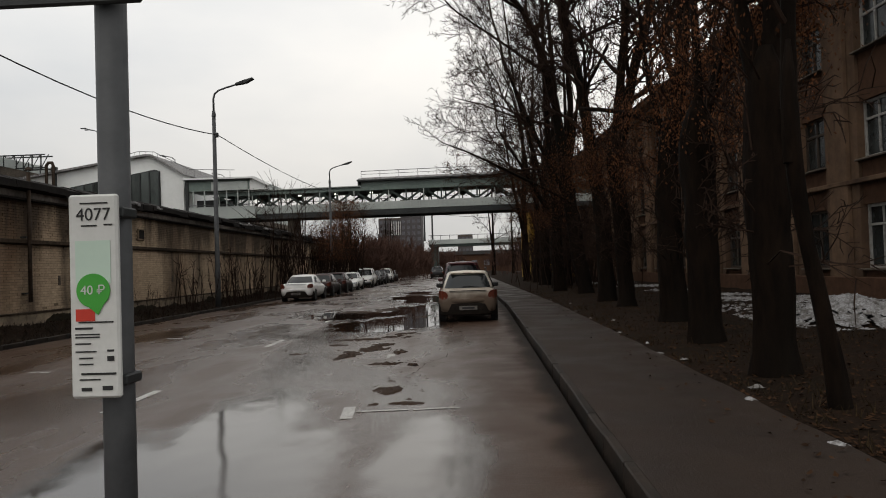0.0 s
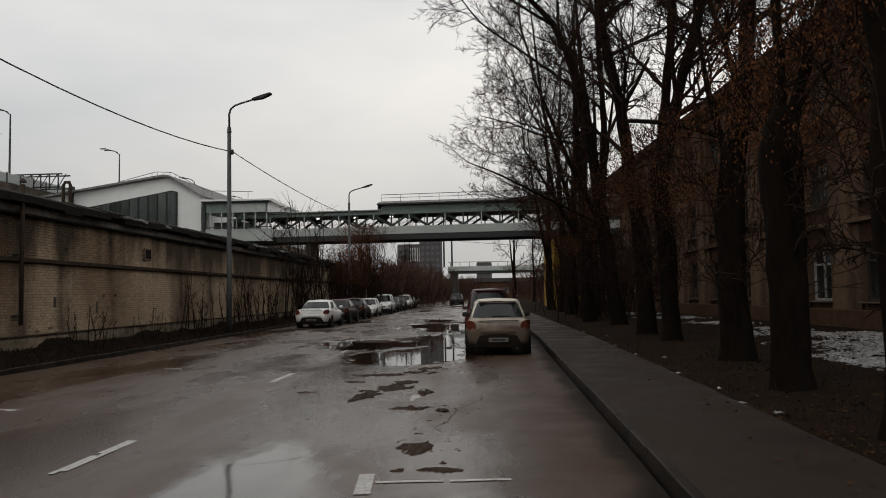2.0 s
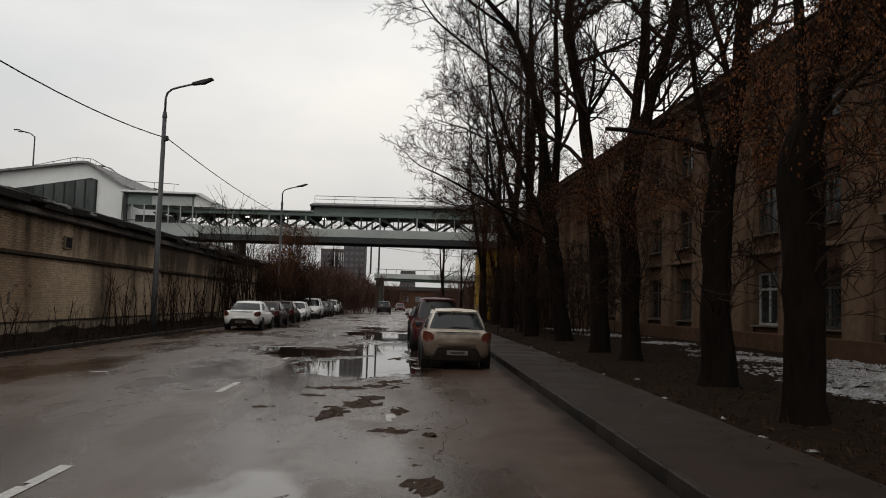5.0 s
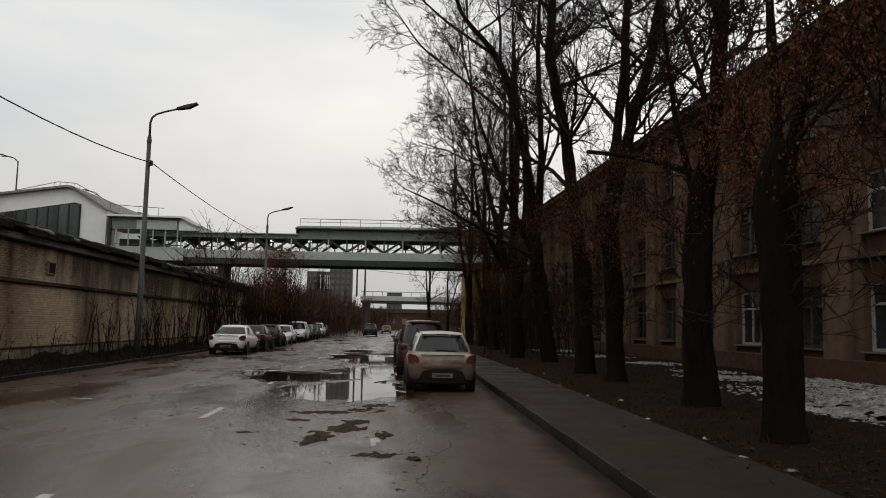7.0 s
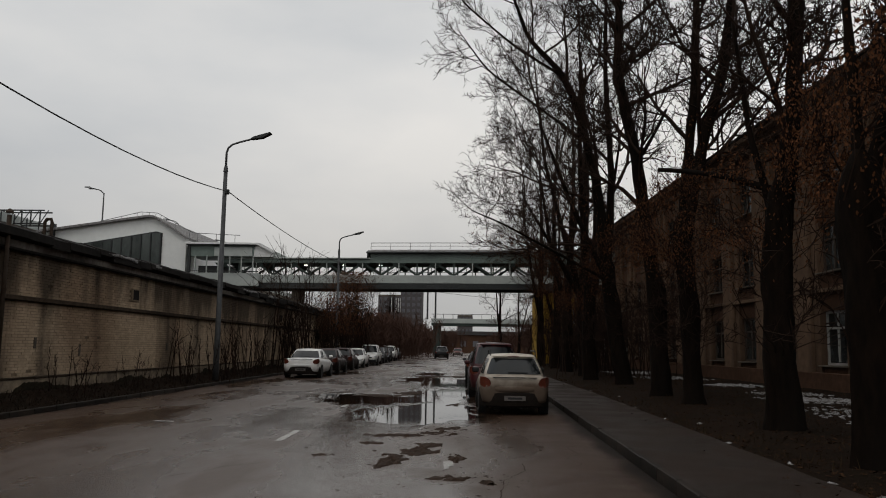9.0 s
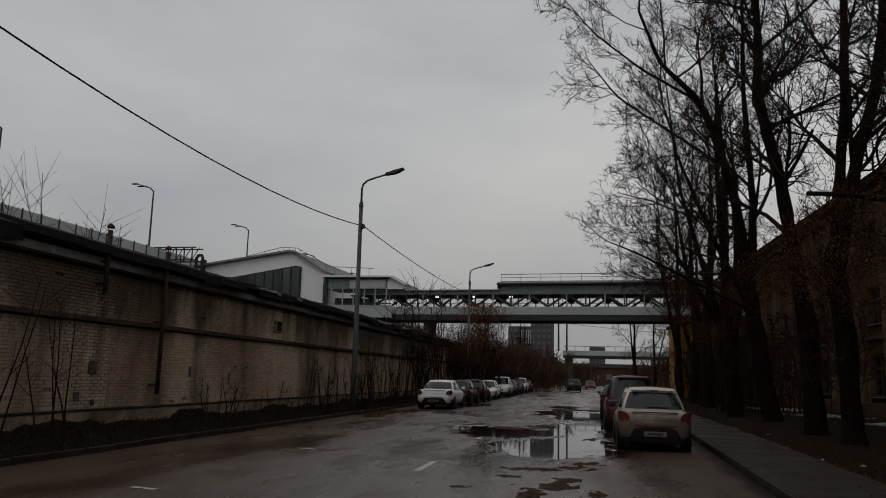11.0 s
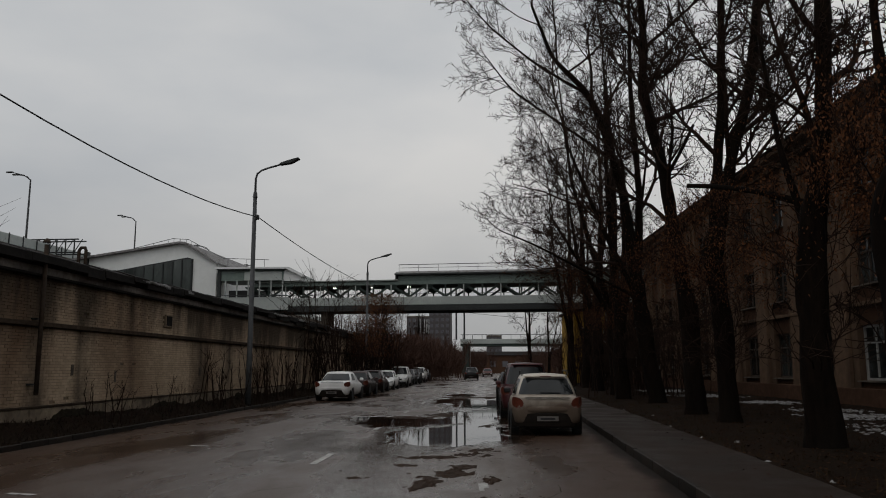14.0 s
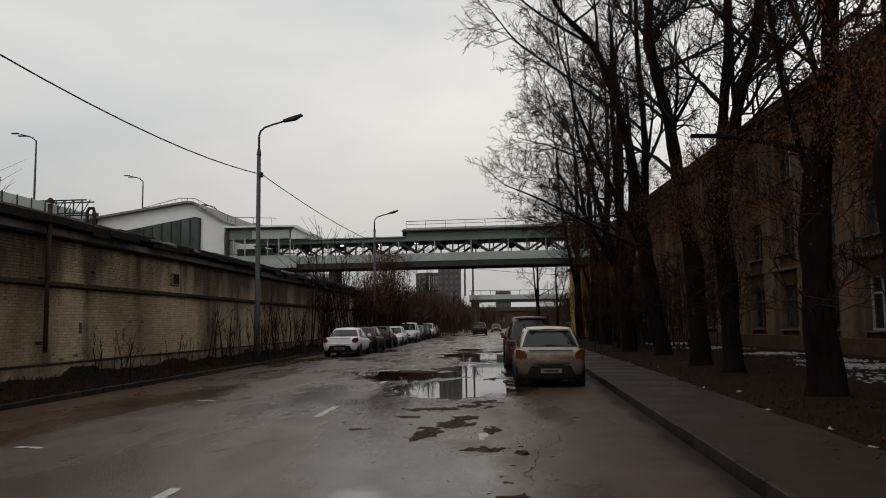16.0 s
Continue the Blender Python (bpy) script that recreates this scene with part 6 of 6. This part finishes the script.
tree((4.95, 10.2), [(0, 0, 0), (-0.02, 0, 1.2), (-0.03, 0, 2.1), (0.0, 0, 3.5)], [0.29, 0.27, 0.28, 0.25], [[(0.0, 0, 3.4, 0.17), (0.2, 0.1, 4.6, 0.12), (0.15, 0.1, 6.3, 0.1), (0.4, 0.3, 11, 0.07), (0.3, 0.3, 15, 0.05)], [(0.0, 0, 3.4, 0.14), (-0.2, 0.2, 4.8, 0.09), (-0.3, 0.3, 8.5, 0.06), (-0.5, 0.4, 12.5, 0.03)]], 12, limbs=6, reach=3.6, leaves=3500, low=4.2, label=BROWN, lean_x=0.5, leaf_top=7.5, shoots=22)
tree((5.22, 14.2), [(0, 0, 0), (-0.02, 0, 1.2), (-0.05, 0, 2.2), (-0.08, 0, 3.6)], [0.29, 0.26, 0.27, 0.28], [[(-0.08, 0, 3.5, 0.14), (0.25, 0, 4.6, 0.09), (0.7, 0, 6.0, 0.07), (1.0, 0.2, 9, 0.05), (0.9, 0.2, 12, 0.03)], [(-0.08, 0, 3.5, 0.13), (0.1, 0.3, 4.8, 0.08), (0.1, 0.5, 7.0, 0.055), (0.3, 0.5, 9.5, 0.03)]], 13, limbs=5, reach=2.3, leaves=7500, low=3.4, label=BROWN, leaf_top=6.0, lean_x=0.95, shoots=40)
tree((5.78, 18.8), [(0, 0, 0), (-0.08, 0, 1.4), (-0.1, 0, 2.7), (0.02, 0, 4.2)], [0.31, 0.28, 0.29, 0.26], [[(0.02, 0, 4.1, 0.2), (0.36, 0, 6.2, 0.17), (0.5, 0, 8.2, 0.155), (0.7, 0.1, 12, 0.12), (0.7, 0.2, 16.5, 0.05)], [(0.02, 0, 4.1, 0.1), (-0.35, 0.5, 6.0, 0.06), (-0.5, 0.8, 8.5, 0.035)]], 14, limbs=7, reach=4.2, leaves=5500, low=3.0, label=BROWN, leaf_top=5.8, shoots=55,
     extra=[([(0.0, 0.1, 4.7), (-0.7, 1.0, 5.2), (-1.5, 2.2, 5.6), (-1.75, 2.45, 5.65)], [0.075, 0.06, 0.05, 0.055])], lean_x=0.2)
tree((5.88, 25.7), [(0, 0, 0), (-0.03, 0, 1.5), (-0.07, 0, 2.8), (-0.24, 0, 4.7)], [0.27, 0.25, 0.27, 0.25], [[(-0.1, 0, 4.6, 0.2), (0.4, 0, 7.3, 0.17), (1.15, 0, 9.9, 0.145), (1.7, 0.2, 14, 0.09), (1.8, 0.2, 18, 0.04)], [(-0.1, 0, 4.6, 0.18), (0.1, 0.2, 7.3, 0.15), (0.35, 0.3, 9.4, 0.125), (0.6, 0.5, 14, 0.08), (0.5, 0.5, 18.5, 0.04)]], 15, limbs=12, reach=5.2, label=BROWN, lean_x=0.0, leaves=4200, leaf_top=7, shoots=75)
tree((5.9, 29.6), [(0, 0, 0), (-0.05, 0, 1.8), (-0.1, 0, 3.4)], [0.34, 0.3, 0.28], [[(-0.1, 0, 3.3, 0.27), (-0.5, 0, 6.3, 0.22), (-0.75, 0, 8.25, 0.19), (-1.2, 0, 10.4, 0.17), (-1.35, 0, 11.2, 0.15), (-1.2, 0, 12.3, 0.14), (-1.25, 0.1, 16, 0.08), (-1.2, 0.1, 20, 0.04)]], 16, limbs=20, reach=5.2, lean_x=0.4, label=BROWN, leaves=3500, leaf_top=7, shoots=75,
     extra=[([(-0.7, 0, 7.8), (-0.2, 0, 8.6), (0.35, 0, 9.7)], [0.085, 0.06, 0.045])])
tree((6.15, 37.5), [(0, 0, 0), (-0.3, 0, 1.5), (-0.42, 0, 2.6), (-0.7, 0, 5.0)], [0.38, 0.34, 0.32, 0.28], [[(-0.7, 0, 4.9, 0.26), (-1.1, 0, 8.9, 0.21), (-1.95, 0, 12.2, 0.16), (-2.6, 0, 13.8, 0.13), (-4.1, 0, 15.4, 0.09), (-5.0, 0, 18, 0.05)], [(-0.7, 0, 4.9, 0.2), (-0.4, 0.3, 9, 0.15), (-0.6, 0.5, 14, 0.1), (-0.5, 0.5, 19, 0.05)], [(-0.8, 0, 5.0, 0.14), (-2.2, -0.6, 7.5, 0.1), (-3.6, -1, 11, 0.06)]], 17, limbs=7, reach=7.0, label=BROWN, leaves=3000, leaf_top=7, shoots=50,
     extra=[([(-0.6, -0.2, 4.4), (-3.0, -0.8, 5.6), (-5.2, -1.4, 6.7), (-6.6, -1.9, 7.2)], [0.08, 0.06, 0.04, 0.02]), ([(-1.5, 0, 10.6), (-3.9, -0.3, 12.3), (-6.0, -0.5, 13.8), (-7.2, -0.6, 15.5)], [0.08, 0.06, 0.04, 0.016]), ([(-2.5, 0, 13.6), (-4.8, 0.4, 15.3), (-6.9, 0.5, 17.2), (-8.5, 0.6, 19.3)], [0.08, 0.055, 0.035, 0.016])], lean_x=-0.5)
t6 = tree((5.75, 46.5), [(0, 0, 0), (-0.1, 0, 2), (-0.2, 0, 4.5)], [0.38, 0.34, 0.3], [[(-0.2, 0, 4.4, 0.26), (0.0, 0, 8.5, 0.2), (0.1, 0, 12.5, 0.15), (-0.3, 0, 19, 0.06)], [(-0.2, 0, 4.4, 0.2), (-1.2, 0.3, 8, 0.13), (-2.2, 0.5, 12, 0.09), (-2.6, 0.6, 16, 0.05)], [(-0.2, 0, 4.4, 0.15), (-1.9, -0.8, 7, 0.1), (-3.4, -1.0, 9.5, 0.05)]], 18, limbs=5, reach=5.6, label=BROWN, leaves=2500, leaf_top=7, shoots=24)
t7 = tree((5.5, 54.5), [(0, 0, 0), (0.1, 0, 2), (0.1, 0, 4.2)], [0.4, 0.34, 0.3], [[(0.1, 0, 4.1, 0.24), (0.4, 0, 8.5, 0.18), (0.6, 0, 13, 0.12), (0.5, 0, 18, 0.05)], [(0.1, 0, 4.1, 0.2), (-0.9, 0.3, 8, 0.13), (-1.6, 0.5, 13, 0.06)]], 19, limbs=3, reach=4.4, label=BROWN, leaves=2000, leaf_top=6, shoots=24)
for src, x, y, turn, sc in ((t6, 5.6, 62.5, 150, 0.95), (t7, 5.35, 42.0, 200, 0.9), (t6, 5.2, 70.5, 60, 0.95), (t7, 6.6, 50.5, 300, 0.85), (t7, 7.0, 78, 10, 0.9),
                           (t7, 3.0, 120, 80, 0.9), (t6, 6.5, 135, 200, 0.75), (t7, -13.5, 118, 20, 0.6), (t6, -15, 140, 90, 0.6)):
    copy_thing(src, pose(x, y, 0.1, 0, 0, turn) @ Matrix.Scale(sc, 4))


# young tree and brush by the far end of the wall
def brush(x, y, n, h, spread, seed, leaves, label, m_stem=M_TWIG, m_leaf=M_LEAF):
    b_ = thing("brush", pose(x, y, 0.1 if -13 < x < 10 else -0.36), label, "shrub", "brush along the street")
    part("stem_clump", shrub_mesh(seed, n, h, spread, twigs=34 if spread > 2 else 14, thick=3.2 if spread > 2 else 1.8), m_stem, b_)["kind"] = "stuff"
    rng = random.Random(seed)
    lv = Mesh()
    for k in range(leaves):
        a = Vector((rng.gauss(0, spread * 1.1), rng.gauss(0, spread * 1.1), h * (0.45 + 0.55 * rng.random())))
        u = Vector((rng.gauss(0, 1), rng.gauss(0, 1), rng.gauss(0, 0.5))).normalized() * 0.035
        w = Vector((rng.gauss(0, 0.4), rng.gauss(0, 0.4), -1)).normalized() * 0.09
        lv.add([a, a + u + w * 0.5, a + w, a - u + w * 0.5], [(0, 1, 2, 3)])
    if leaves:
        part("leaves", lv, m_leaf, b_, "withered brown leaves")["kind"] = "stuff"


brush(-11.3, 64.5, 34, 5.4, 1.0, 71, 2500, "tangled young tree with withered red-brown leaves")
brush(-11.5, 72.0, 60, 8.0, 0.9, 72, 9000, "tangled young tree with withered orange-brown leaves")
brush(-11.9, 52.5, 22, 4.2, 0.9, 75, 0, "tangled bare young tree against the brick wall")
brush(-12.2, 66.0, 26, 5.0, 1.0, 76, 900, "tangled young tree with few red-brown leaves")
brush(-12.0, 55.0, 10, 8.0, 0.6, 73, 0, "tall bare saplings beside the brick wall")
brush(-12.6, 49.5, 6, 7.6, 0.5, 74, 0, "tall bare saplings beside the brick wall")
for k, (x, y) in enumerate(((-16, 92), (-20, 95), (-25, 97), (-12.8, 93), (-12.5, 100), (-14, 108), (-12, 116), (-11.5, 126), (-13.0, 150), (-14, 158), (-8.5, 186), (-13, 190), (-11, 200), (9, 120), (12, 145), (7, 190))):
    brush(x, y, 75, 5.0 + 0.7 * (k % 3), 2.4, 80 + k, 0, "dense brown leafless brush far along the street", M_BUSH, M_BUSH)
for k, (x, y) in enumerate(((7.6, 47), (8.2, 57), (7.0, 66), (7.4, 74))):
    brush(x, y, 60, 4.2 + 0.5 * (k % 3), 1.3, 110 + k, 0, "dense bare undergrowth behind the street trees")
for k, (x, y) in enumerate(((-38, 45), (-36, 47.5), (-40, 42), (-35.5, 50))):
    brush(x, y, 7, 15.2 + (k % 2), 0.8, 60 + k, 0, "tall thin saplings behind the garages")
fw, fr = Mesh(), random.Random(3)
for k in range(5000):
    x, y = fr.uniform(-260, 260), fr.uniform(440, 520)
    h = fr.uniform(3, 9) * (0.7 + 0.5 * noise.noise((x * 0.02, 0, 0)))
    a = fr.uniform(0.1, 0.5)
    fw.add([(x - a, y, -0.3), (x + a, y, -0.3), (x + fr.gauss(0, 0.8), y, h)], [(0, 1, 2)])
solid("far_woods", fw, M_BUSH, "brown leafless woods on the skyline", "woods", kind="stuff")

# fallen leaves on the verge and a few on the pavement
lf, lr = Mesh(), random.Random(21)
for k in range(17000):
    y = 4 + 46 * lr.random() ** 1.8 if k % 6 else lr.uniform(-12, 6)
    x = (4.15 + 9.0 * lr.random() ** 1.3 if k % 70 else lr.uniform(3.3, 4.2)) + kbend(y)
    z = (verge_z(x, y) if k % 70 else 0.12) + 0.012
    a, s_ = lr.uniform(0, 6.28), lr.uniform(0.018, 0.042)
    c_, n_ = math.cos(a) * s_, math.sin(a) * s_
    lf.add([(x - c_, y - n_, z), (x + n_ * 0.6, y - c_ * 0.6, z + lr.uniform(0, 0.02)), (x + c_, y + n_, z + lr.uniform(0, 0.03)), (x - n_ * 0.6, y + c_ * 0.6, z)], [(0, 1, 2, 3)])
vg = Mesh()
for k in range(9000):
    y = 4.5 + 40 * lr.random() ** 1.7
    x = 4.2 + 8.0 * lr.random() ** 1.4 + kbend(y)
    if noise.noise((x * 0.7, y * 0.7, 3)) < 0.0:
        continue
    z, a, h = verge_z(x, y), lr.uniform(0, 6.28), lr.uniform(0.04, 0.17)
    dx, dy = math.cos(a) * 0.008, math.sin(a) * 0.008
    vg.add([(x - dx, y - dy, z - 0.02), (x + dx, y + dy, z - 0.02), (x + lr.gauss(0, 0.06), y + lr.gauss(0, 0.06), z + h)], [(0, 1, 2)])
M_STRAW = mat("withered_verge_grass", (0.042, 0.029, 0.015), (0.016, 0.011, 0.006), rough=0.95, scale=2, bump=0, island=0.5, spec=0.05)
solid("verge_grass", vg, M_STRAW, "withered grass tufts between the street trees", "grass", kind="stuff")
solid("fallen_leaves", lf, M_LITTER, "brown fallen leaves on soil and pavement", "leaves", kind="stuff")


# ---- bricks of the garage wall: a near stretch singly, the rest joined ----
brick_data = Mesh().box((-0.035, 0, 0), (0.09, 0.25, 0.066), 0.005).data("brick", M_BRICK_ONE)
fix_normals(brick_data)
far_bricks = Mesh()
for row in range(46):
    z = 0.7 + row * 0.077
    if z > 4.03 or 2.68 < z < 2.83:
        continue
    for col in range(int((78 - 12) / 0.262)):
        y = 12 + (col + 0.5 * (row % 2)) * 0.262
        if any(abs(y - v) < 0.3 and abs(z - 3.28) < 0.22 for v in vent_y):
            continue
        proud = rs.gauss(0, 0.004)
        if 18.2 <= y < 20.05 and z < 4.03:
            ob = new("brick", brick_data)
            ob.parent = wall
            ob.matrix_basis = pose(proud, y, z, 0, 0, rs.gauss(0, 0.6))
        else:
            if rs.random() < 0.003:
                continue
            far_bricks.add([(proud + 0.01, y - 0.125, z - 0.033), (proud + 0.01, y + 0.125, z - 0.033), (proud + 0.01, y + 0.125, z + 0.033), (proud + 0.01, y - 0.125, z + 0.033),
                            (-0.04, y - 0.125, z - 0.033), (-0.04, y + 0.125, z - 0.033), (-0.04, y + 0.125, z + 0.033), (-0.04, y - 0.125, z + 0.033)],
                           [(0, 1, 2, 3), (0, 4, 5, 1), (1, 5, 6, 2), (2, 6, 7, 3), (3, 7, 4, 0)])
part("brickwork", far_bricks, M_BRICK, wall, "weathered yellowish silicate bricks")["kind"] = "stuff"
